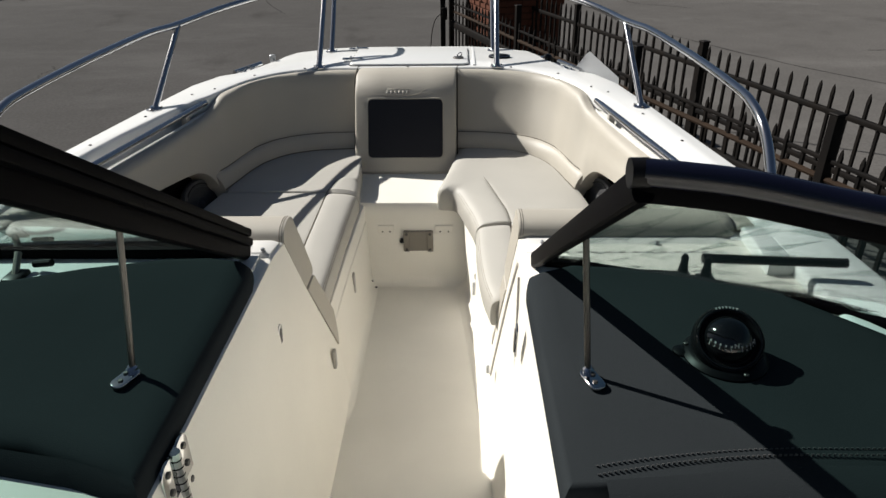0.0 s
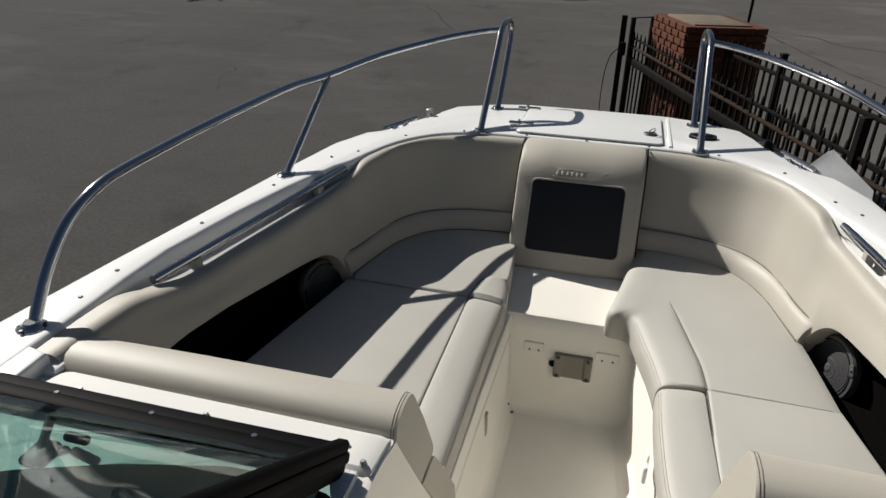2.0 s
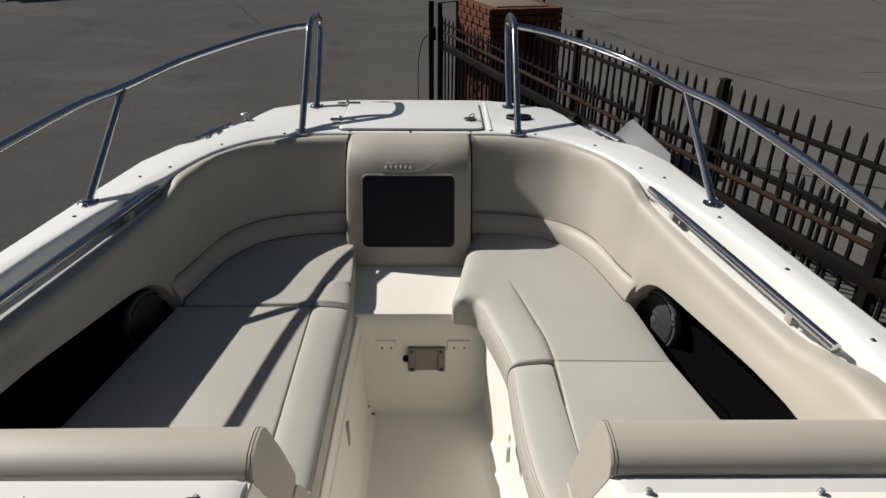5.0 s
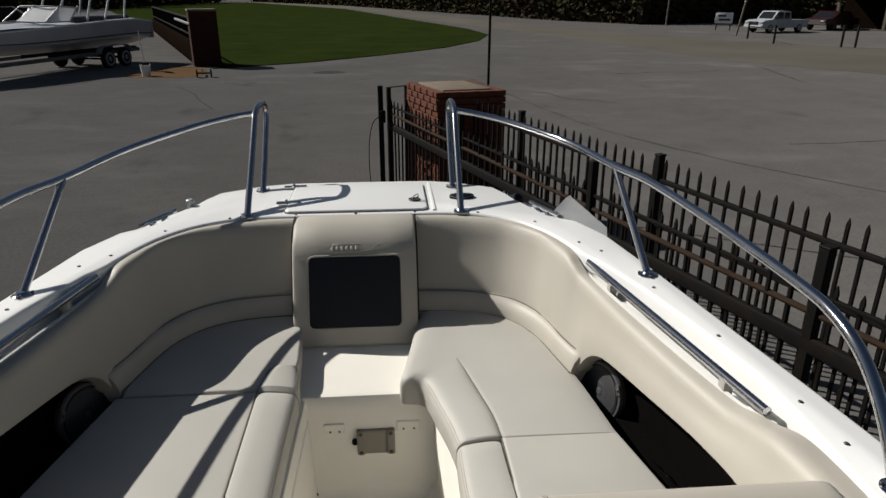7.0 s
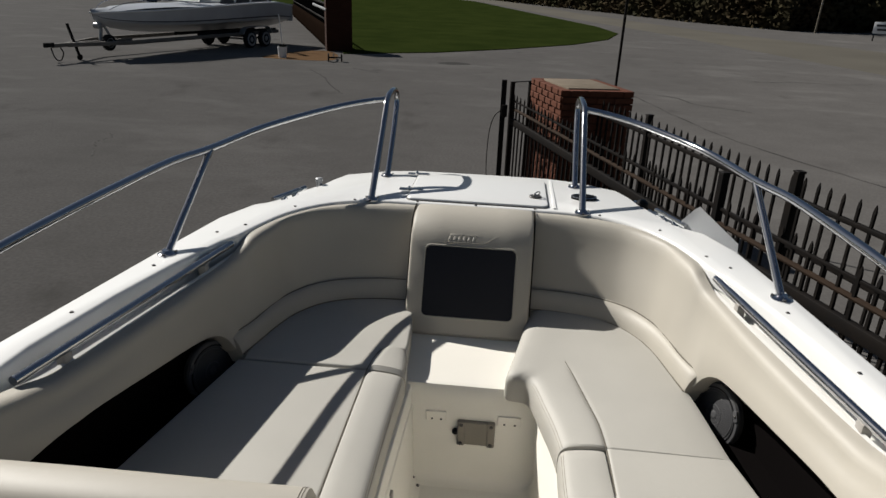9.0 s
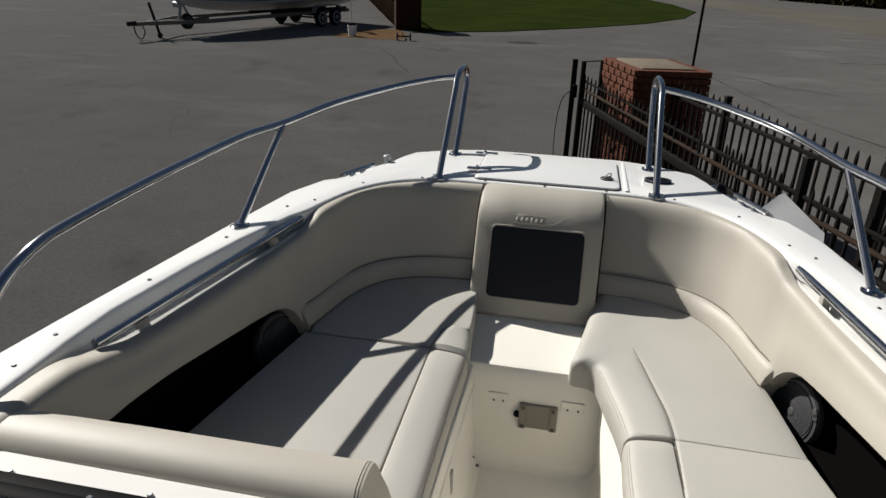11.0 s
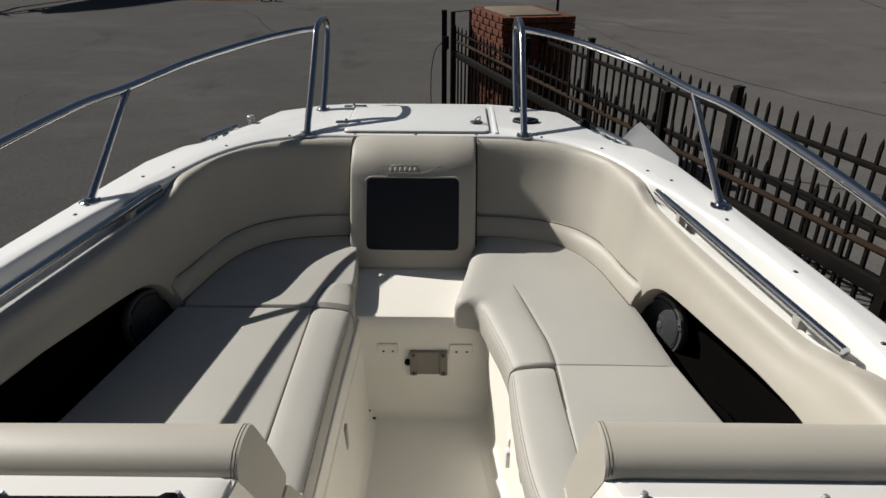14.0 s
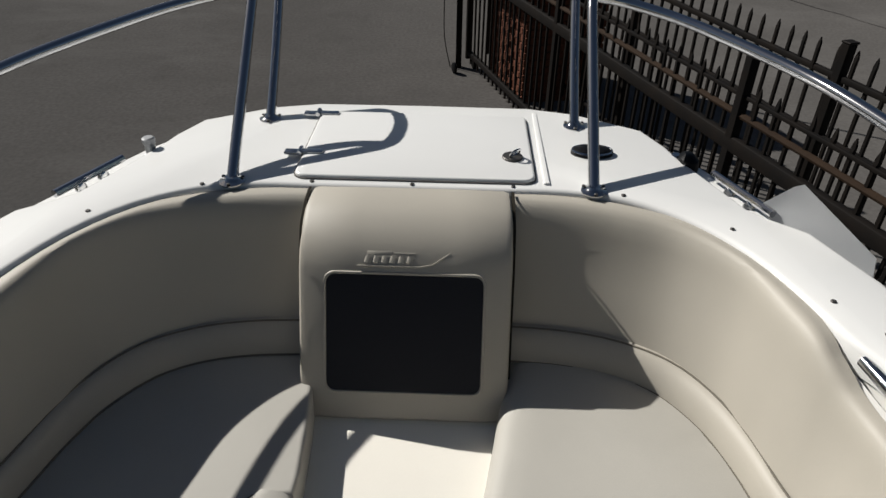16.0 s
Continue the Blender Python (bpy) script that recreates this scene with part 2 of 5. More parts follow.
def inset(outline, d):
    """The outline (anticlockwise, x and y) moved inwards by d."""
    n = len(outline)
    out = []
    for i in range(n):
        a, b, c = (Vector(outline[(i + k - 1) % n]).to_2d() for k in range(3))
        e, f = (b - a).normalized(), (c - b).normalized()
        na, nb = Vector((-e.y, e.x)), Vector((-f.y, f.x))
        m = na + nb
        m = m / max(m.dot(na), 0.35)
        out.append((b.x + m.x * d, b.y + m.y * d))
    return out


def slab(outline, z0, z1, r=0.0, segs=4, bottom=False):
    """An upright prism over the outline with its top edge rounded by r."""
    area = sum(a[0] * b[1] - b[0] * a[1] for a, b in zip(outline, outline[1:] + outline[:1]))
    if area < 0:
        outline = outline[::-1]
    rows = [[(x, y, z0) for x, y in outline]]
    if r:
        for k in range(segs + 1):
            a = math.pi / 2 * k / segs
            rows.append([(x, y, z1 - r + r * math.sin(a)) for x, y in inset(outline, r * (1 - math.cos(a)))])
    else:
        rows.append([(x, y, z1) for x, y in outline])
    return loft(rows, closed=True, ends=True)


def mirror(points):
    return [(-p[0], *p[1:]) for p in points]


def smooth2(points, steps=5, closed=False):
    return [(p.x, p.y) for p in spline([(x, y, 0) for x, y in points], steps, closed)]


def bar(points, w, h, up=(0, 0, 1), r=0.25):
    """A bar of rounded rectangular section swept along the points."""
    p = [Vector(q) for q in points]
    rows = []
    sec = []
    for sx, sy in ((1, 1), (-1, 1), (-1, -1), (1, -1)):
        c = Vector((sx * (0.5 - r), sy * (0.5 - r)))
        base = {(1, 1): 0, (-1, 1): 90, (-1, -1): 180, (1, -1): 270}[(sx, sy)]
        for a in (0, 45, 90):
            sec.append((c.x + r * math.cos(radians(base + a)), c.y + r * math.sin(radians(base + a))))
    for i, q in enumerate(p):
        d = (p[min(i + 1, len(p) - 1)] - p[max(i - 1, 0)]).normalized()
        side = d.cross(Vector(up)).normalized()
        top = side.cross(d)
        rows.append([q + side * (u * w) + top * (v * h) for u, v in sec])
    return loft(rows, closed=True, ends=True)


def disc(r, h, sides=16, bevel=0.0):
    b = bevel or h * 0.3
    return lathe([(r, 0), (r, h - b), (r - b, h)], sides)


def rounded(x0, x1, y0, y1, r, n=4):
    """A rounded rectangle's outline, anticlockwise."""
    out = []
    for cx, cy, a0 in ((x1 - r, y1 - r, 0), (x0 + r, y1 - r, 90), (x0 + r, y0 + r, 180), (x1 - r, y0 + r, 270)):
        out += [(cx + r * math.cos(radians(a0 + 90 * k / n)), cy + r * math.sin(radians(a0 + 90 * k / n))) for k in range(n + 1)]
    return out


# ---- ground ----
def ground():
    single("ground", loft([[(-600, -300, GROUND), (600, -300, GROUND)], [(-600, 900, GROUND), (600, 900, GROUND)]]), ASPHALT,
           "worn grey asphalt boatyard lot with faint cracks", "ground", kind="structure")


def patch(name, outline, h, mat, label, category, kind="structure"):
    single(name, slab(outline, GROUND - 0.05, GROUND + h), mat, label, category, kind=kind, smooth=0)


ground()
patch("lawn", [(-6.3, 26.8), (-3, 29.0), (0, 32.2), (3.2, 36.5), (5.6, 41.5), (7.1, 47.8), (6.6, 56), (3, 75), (-7, 129), (-40, 220), (-70, 180), (-16, 52), (-6.9, 28.6)], 0.03, GRASS,
      "mown green lawn with a rounded corner beside the drive", "lawn")
patch("road_shoulder", [(40, -40), (60, -40), (45, 5), (20.6, 40.9), (13.8, 60.2), (8, 85), (-1, 140), (-30, 230), (-40, 225), (-5, 125), (4.5, 75), (10.6, 49.6), (14.4, 28.3), (28, 5)], 0.006, CONCRETE,
      "pale gravelly concrete road shoulder", "road")
patch("dirt_patch", smooth2([(-8.6, 24.3), (-6.4, 24.2), (-6.2, 25.6), (-7.1, 27.6), (-8.0, 27.2), (-8.5, 25.6)], 3, True), 0.005, DIRT, "brown leaf litter swept against the gate", "leaf litter", "stuff")
patch("dark_patch", smooth2([(-2.5, 25.2), (-1.9, 24.9), (-1.3, 25.3), (-1.95, 25.8)], 3, True), 0.004, DARKASPHALT, "dark diamond-shaped patch on the asphalt", "stain", "stuff")


def cracks():
    rnd = random.Random(4)
    bms = []
    for x, y, a, n in ((3.5, 20, 0.2, 12), (8, 24, 0.1, 14), (12, 27, 0.0, 16)):
        pts = []
        for k in range(n):
            pts.append((x, y))
            a += rnd.uniform(-0.5, 0.5)
            x, y = x + 0.35 * math.cos(a), y + 0.35 * math.sin(a)
        w = 0.006 + 0.0008 * y
        rows = []
        for i, (px_, py_) in enumerate(pts):
            k = w * (0.3 + rnd.random()) * (0.2 if i in (0, n - 1) else 1)
            rows.append([(px_ - k * math.sin(a), py_ + k * math.cos(a), GROUND + 0.003), (px_ + k * math.sin(a), py_ - k * math.cos(a), GROUND + 0.003)])
        bms.append(loft(rows))
    # the long paving joint beside the fence, and shorter ones across the lot
    for line in (((2.9, 23.0), (3.55, 19.0), (4.05, 16.2), (4.6, 13.9), (5.9, 11.1), (7.6, 8.6)), ((7.6, 12.4), (10.0, 12.6), (13.5, 13.4)), ((14.6, 26.6), (13.9, 23.8), (13.3, 21.2)), ((-6.1, 21.6), (-5.2, 20.0), (-4.7, 18.6), (-4.0, 17.2)), ((-5.0, 22.6), (-3.9, 21.6)), ((-6.75, 11.6), (-6.60, 11.35), (-6.62, 11.0), (-6.50, 10.7), (-6.40, 10.5), (-6.15, 10.05))):
        pts = spline([(x, y, GROUND + 0.003) for x, y in line], 8)
        rows = []
        for i, p in enumerate(pts):
            d = (pts[min(i + 1, len(pts) - 1)] - pts[max(i - 1, 0)]).normalized()
            w = (0.006 + 0.0007 * p.y) * rnd.uniform(0.3, 1.3)
            off = rnd.uniform(-0.03, 0.03)
            n = Vector((d.y, -d.x, 0))
            rows.append([p + n * (off - w), p + n * (off + w)])
        bms.append(loft(rows))
    single("asphalt_cracks", join(*bms), DARKASPHALT, "thin dark cracks wandering over the asphalt", "cracks", kind="stuff", smooth=0)


cracks()

# ---- the boat we stand in ----
boat = thing("motorboat", "white fibreglass bowrider motorboat with cream liner and open bow", "boat")

OUTER = [(0, 3.475), (0.28, 3.471), (0.40, 3.44), (0.56, 3.345), (0.60, 3.25), (0.615, 3.19), (0.70, 2.96), (0.735, 2.925), (0.79, 2.88), (0.852, 2.72), (0.897, 2.43), (0.988, 1.76),
         (1.032, 1.4), (1.065, 0.8), (1.09, 0.0), (1.09, -2.6)]
INNER = [(0, 3.012), (0.215, 3.012), (0.33, 3.012), (0.45, 2.988), (0.56, 2.918), (0.645, 2.803), (0.697, 2.66), (0.722, 2.57), (0.752, 2.51), (0.812, 2.30),
         (0.855, 2.10), (0.896, 1.84), (0.899, 1.70), (0.895, 1.60), (0.892, 1.42), (0.892, 1.33), (0.90, 0.8), (0.92, 0.0), (0.92, -2.6)]
DECK = 0.72


def deck():
    inner = smooth2(INNER[1:9], 3)[:-1] + INNER[8:]
    ring = OUTER[::-1] + mirror(OUTER[1:]) + mirror(inner[::-1]) + inner
    part("deck", slab(ring, DECK - 0.05, DECK, 0.012, 3), GEL, boat, "glossy white gelcoat deck and gunwale")
    # lower shelf outside the notched deck edge, carrying cleats and lights
    for s in (1, -1):
        edge = [(s * x, y) for x, y in ((0.55, 3.36), (0.66, 3.20), (0.76, 2.99), (0.82, 2.86), (0.76, 2.84), (0.55, 3.2))]
        part("deck_ledge", slab(edge, DECK - 0.07, DECK - 0.02, 0.008), GEL, boat)
    # rub rail
    for s in (1, -1):
        line = [(s * (x + 0.004), y, DECK - 0.06) for x, y in [(0.3, 3.475), (0.41, 3.445), (0.58, 3.35), (0.67, 3.20), (0.77, 2.99), (0.83, 2.86), (0.86, 2.72), (0.895, 2.43), (0.98, 1.76), (1.03, 1.4), (1.07, 0.8)]]
        part("rub_rail", tube(spline(line, 3), 0.018, 8), GEL, boat)
    # foredeck locker lid, its hinges, ring latch and a seam strip
    lid = part("locker_lid", slab(rounded(-0.262, 0.268, 3.04, 3.395, 0.025), DECK - 0.01, DECK + 0.010, 0.006, 3), GEL, boat, "white anchor locker lid")
    # dark slab showing round the lid as the shade in its gap
    part("lid_gap_shade", slab(rounded(-0.265, 0.271, 3.037, 3.398, 0.027), DECK - 0.02, DECK + 0.0035), DARKGAP, lid)
    for y in (3.15, 3.375):
        h = join(box(-0.305, -0.262, y - 0.011, y + 0.011, DECK + 0.006, DECK + 0.013, 0.002), box(-0.266, -0.215, y - 0.009, y + 0.009, DECK + 0.009, DECK + 0.015, 0.002), tube([(-0.268, y - 0.016, DECK + 0.013), (-0.268, y + 0.016, DECK + 0.013)], 0.006, 8))
        part("hinge", h, STEEL, lid, "stainless hinge")
    ring_latch = moved(disc(0.024, 0.005), pose(0.222, 3.148, DECK + 0.010))
    part("latch_plate", ring_latch, SCREW, lid, "dark round latch plate")
    part("pull_ring", moved(tube(spline([(0.013 * math.cos(a), 0, 0.013 + 0.013 * math.sin(a)) for a in [2 * math.pi * k / 10 for k in range(10)]], 2, True) + [(0.013, 0, 0.013)], 0.003, 6), pose(0.222, 3.15, DECK + 0.013, 35, 0, 40)), STEEL, lid)
    part("seam_strip", bar([(0.292, 3.04, DECK + 0.002), (0.294, 3.43, DECK - 0.001)], 0.012, 0.006), GEL, boat)
    part("deck_vent", moved(lathe([(0.05, 0), (0.05, 0.006), (0.04, 0.013), (0.02, 0.015)], 20), pose(0.412, 3.20, DECK) @ Matrix.Diagonal((1.0, 0.6, 1.0, 1.0))), PLASTIC, boat, "black oval horn cover")
    part("vent_rim", moved(tube([(0.047 * math.cos(radians(15 * k)), 0.028 * math.sin(radians(15 * k)), 0.009) for k in range(25)], 0.0025, 6), pose(0.412, 3.20, DECK)), STEEL, boat, "thin chrome rim")
    # fittings in the ledge
    for s in (1, -1):
        if s < 0:
            light = part("bow_light", moved(lathe([(0.017, 0), (0.017, 0.005), (0.012, 0.007), (0.012, 0.030), (0.015, 0.032), (0.015, 0.044), (0.011, 0.047)], 16), pose(-0.632, 3.175, DECK - 0.022)), GALV, boat, "small chrome bow light post")
        else:
            light = part("bow_light", moved(lathe([(0.028, 0), (0.03, 0.01), (0.026, 0.03), (0.012, 0.04)], 14), pose(0.632, 3.175, DECK - 0.022) @ Matrix.Diagonal((0.8, 1.3, 1, 1))), PLASTIC, boat, "black bow light lens")
        if s > 0:
            part("light_cap", moved(lathe([(0.014, 0), (0.018, 0.01), (0.01, 0.022)], 12), pose(0.612, 3.205, DECK - 0.02)), STEEL, light)
        a, b = Vector((s * 0.672, 3.115, DECK - 0.001)), Vector((s * 0.742, 2.945, DECK - 0.001))
        cleat = part("cleat", tube([a, a.lerp(b, 0.1), a.lerp(b, 0.5), a.lerp(b, 0.9), b], 0.009, 10), STEEL, boat, "stainless deck cleat")
        for k in (0.33, 0.66):
            q = a.lerp(b, k)
            part("cleat_foot", moved(lathe([(0.014, 0), (0.012, 0.008), (0.008, 0.018)], 12), pose(q.x, q.y, DECK - 0.02)), STEEL, cleat)
    # screws along the gunwale
    for x, y in ((0.218, 3.028), (0.45, 3.003), (0.639, 2.88), (0.737, 2.66), (0.786, 2.578), (0.846, 2.292), (0.894, 2.01), (0.929, 1.733), (0.935, 1.6)):
        part("screw", moved(disc(0.0052, 0.0035, 8), pose(x, y, DECK - 0.001)), SCREW, boat)
        part("screw", moved(disc(0.0052, 0.0035, 8), pose(-x - (0.012 if 1.7 < y < 2.6 else 0), y - (0.014 if 1.7 < y < 2.1 else 0), DECK - 0.001)), SCREW, boat)
    part("screw", moved(disc(0.0052, 0.0035, 8), pose(0, 3.026, DECK - 0.001)), SCREW, boat)


deck()


def hull():
    rows = []
    for z, k, f in ((DECK - 0.03, 1.005, 0), (0.45, 0.985, 0.03), (0.0, 0.90, 0.25), (-0.35, 0.78, 0.6), (-0.62, 0.05, 1.0)):
        half = [(x * k, y - f * max(0, (y - 0.5) / 3)) for x, y in OUTER]
        full = half[::-1] + mirror(half[1:])
        rows.append([(x, y, z) for x, y in full])
    part("hull", loft(rows, closed=True, ends=False), GEL, boat, "white hull sides")
    part("outer_transom", box(-1.07, 1.07, -2.63, -2.602, -0.30, DECK - 0.03, 0.01), GEL, boat)
    stand = thing("boat_trailer", "plain dark trailer cradle under the boat", "trailer")
    for s in (1, -1):
        part("bunk", box(s * 0.5 - 0.06, s * 0.5 + 0.06, -2.0, 1.2, -0.60, -0.44, 0.02), PLASTIC, stand)
        part("skid", box(s * 0.5 - 0.06, s * 0.5 + 0.06, -1.6, 0.8, GROUND, -0.602, 0.02), PLASTIC, stand)


hull()


def interior():
    part("floor", loft([[(-0.16, 2.40, 0), (0.27, 2.40, 0)], [(-0.16, 1.6, 0), (0.33, 1.6, 0)], [(-0.16, 1.2, 0), (0.34, 1.2, 0)], [(-0.16, 0.4, 0), (0.34, 0.4, 0)]]), TREAD, boat,
         "cream nonskid fibreglass floor")
    part("aft_floor", loft([[(-0.95, 0.45, -0.004), (0.95, 0.45, -0.004)], [(-0.95, -2.5, -0.004), (0.95, -2.5, -0.004)]]), TREAD, boat)
    part("transom", box(-1.0, 1.0, -2.6, -2.5, -0.1, 0.66, 0.02), GEL, boat)
    for s in (1, -1):
        part("side_liner", loft([[(s * 0.93, 0.5, 0.68), (s * 0.90, 0.5, 0)], [(s * 0.93, -2.55, 0.68), (s * 0.90, -2.55, 0)]]), LINER, boat)
    # seat bases with a rounded foot
    port = []
    for y, x0, x1 in ((2.40, -0.128, -0.14), (2.0, -0.13, -0.148), (1.66, -0.13, -0.15), (1.58, -0.14, -0.17)):
        port.append([(x0 + 0.030, y, 0.001), (x0 + 0.016, y, 0.005), (x0 + 0.006, y, 0.016), (x0, y, 0.036), (x1 + 0.004, y, 0.270), (x1, y, 0.274), (x1, y, 0.325), (x1 - 0.004, y, 0.334), (x1 - 0.016, y, 0.337), (-0.80, y, 0.337)])
    part("seat_base", loft(port), LINER, boat, "cream moulded seat base")
    star = []
    for y, x0, x1 in ((2.40, 0.252, 0.237), (2.30, 0.256, 0.242), (2.0, 0.290, 0.284), (1.68, 0.318, 0.318), (1.40, 0.342, 0.345), (0.9, 0.345, 0.35)):
        star.append([(x0 - 0.045, y, 0.0008), (x0 - 0.030, y, 0.0035), (x0 - 0.016, y, 0.011), (x0 - 0.006, y, 0.024), (x0, y, 0.044), (x1, y, 0.325), (x1 + 0.004, y, 0.334), (x1 + 0.016, y, 0.337), (0.80, y, 0.337)])
    part("seat_base", loft(star), LINER, boat, "cream moulded seat base")
    step = []
    for x in [-0.62, -0.3, -0.16, -0.14, -0.05, 0.08, 0.2, 0.24, 0.255, 0.4, 0.62]:
        step.append([(x, 2.345, 0.001), (x, 2.362, 0.005), (x, 2.373, 0.016), (x, 2.379, 0.036), (x, 2.392, 0.30), (x, 2.396, 0.33), (x, 2.404, 0.342), (x, 2.42, 0.346), (x, 2.83, 0.346)])
    part("step", loft(step), LINER, boat, "cream moulded step between the seats")
    # table bracket plate and drilled pads on the riser
    plate = part("bracket_plate", moved(slab(rounded(-0.058, 0.058, -0.043, 0.043, 0.01), 0, 0.012, 0.004), pose(0.064, 2.389, 0.19, 92, 0, 0)), GREYPLASTIC, boat, "grey plastic table socket cover")
    for dx in (-0.046, 0.046):
        part("end_clamp", moved(slab(rounded(dx - 0.012, dx + 0.012, -0.044, 0.044, 0.005), 0, 0.017, 0.003), pose(0.064, 2.389, 0.19, 92, 0, 0)), GREYPLASTIC, plate)
        for dz in (-0.034, 0.034):
            part("bolt", moved(disc(0.006, 0.006, 10), pose(0.064 + dx, 2.373, 0.19 + dz, 92, 0, 0)), SCREW, plate)
    part("knob", moved(disc(0.010, 0.014, 10), pose(0.0, 2.386, 0.192, 92, 0, 0)), PLASTIC, plate)
    for x0, x1 in ((-0.093, -0.030), (0.128, 0.199)):
        pad = part("drilled_pad", moved(slab(rounded(x0, x1, -0.018, 0.018, 0.004), 0, 0.007, 0.003), pose(0, 2.3915, 0.238, 92, 0, 0)), LINER, boat)
        for k in (0.3, 0.75):
            part("hole", moved(disc(0.0035, 0.002, 8), pose(x0 + (x1 - x0) * k, 2.3837, 0.23, 92, 0, 0)), SCREW, pad)
    # drain and small fittings on the walls
    part("drain_hole", moved(disc(0.006, 0.003, 10), pose(-0.108, 2.34, 0.003)), SCREW, boat)
    part("drain_hole", moved(disc(0.004, 0.003, 10), pose(-0.122, 2.345, 0.03, 0, 60, 0)), SCREW, boat)
    for x, y, z, h, s in ((-0.1445, 2.03, 0.21, 0.075, -1), (-0.1385, 1.59, 0.222, 0.06, -1), (0.2725, 1.90, 0.27, 0.05, 1), (0.302, 1.535, 0.235, 0.03, 1)):
        part("cup_latch", moved(slab(rounded(-0.011, 0.011, -h / 2, h / 2, 0.005), 0, 0.009, 0.003), pose(x, y, z, 90, 0, 90 if s < 0 else -90)), WHITE if s > 0 else GREYLIGHT, boat, "small white plastic wall clip")
    part("clip_base", moved(slab(rounded(-0.02, 0.02, -0.03, 0.03, 0.006), 0, 0.005, 0.002), pose(0.274, 1.93, 0.285, 90, 0, -90)), LINER, boat)
    for x, y, z, s in ((-0.176, 1.258, 0.52, -1), (0.332, 1.155, 0.60, 1)):
        f = part("flush_latch", moved(slab(rounded(-0.014, 0.014, -0.042, 0.042, 0.012), 0, 0.004, 0.002), pose(x, y, z, 90, 12, 90 if s < 0 else -90)), STEEL, boat, "stainless oval flush latch")
        # dark inlay on the plate stands for the shaded slot
        part("latch_slot", moved(slab(rounded(-0.007, 0.007, -0.032, 0.032, 0.006), 0.003, 0.006, 0.001), pose(x, y, z, 90, 12, 90 if s < 0 else -90)), DARKGAP, f)


interior()

# backrests along the bow: base, inner top, outer top
STATIONS = [
    ((0.219, 2.822, 0.40), (0.219, 2.970, 0.69), (0.219, 3.016)),
    ((0.33, 2.811, 0.40), (0.335, 2.958, 0.69), (0.335, 3.008)),
    ((0.43, 2.787, 0.40), (0.444, 2.930, 0.69), (0.453, 2.978)),
    ((0.52, 2.735, 0.40), (0.545, 2.880, 0.69), (0.56, 2.918)),
    ((0.585, 2.653, 0.40), (0.622, 2.780, 0.69), (0.645, 2.803)),
    ((0.618, 2.56, 0.40), (0.652, 2.655, 0.69), (0.697, 2.675)),
    ((0.632, 2.49, 0.40), (0.668, 2.585, 0.686), (0.710, 2.60)),
    ((0.641, 2.445, 0.40), (0.678, 2.540, 0.670), (0.716, 2.553)),
    ((0.649, 2.405, 0.40), (0.688, 2.500, 0.648), (0.722, 2.51)),
    ((0.656, 2.374, 0.402), (0.698, 2.46, 0.640), (0.729, 2.466)),
    ((0.668, 2.353, 0.430), (0.705, 2.42, 0.638), (0.736, 2.425)),
    ((0.687, 2.335, 0.475), (0.712, 2.37, 0.637), (0.747, 2.375)),
    ((0.703, 2.29, 0.508), (0.720, 2.30, 0.637), (0.758, 2.30)),
    ((0.716, 2.20, 0.530), (0.733, 2.20, 0.637), (0.774, 2.20)),
    ((0.743, 2.0, 0.556), (0.765, 2.0, 0.638), (0.808, 2.0)),
    ((0.764, 1.85, 0.574), (0.792, 1.85, 0.640), (0.835, 1.85)),
    ((0.774, 1.78, 0.578), (0.803, 1.78, 0.645), (0.848, 1.78)),
    ((0.783, 1.71, 0.580), (0.812, 1.71, 0.668), (0.868, 1.71)),
    ((0.788, 1.64, 0.580), (0.814, 1.64, 0.688), (0.882, 1.64)),
    ((0.80, 1.55, 0.58), (0.822, 1.55, 0.69), (0.890, 1.55)),
    ((0.81, 1.425, 0.58), (0.832, 1.425, 0.69), (0.890, 1.425)),
]


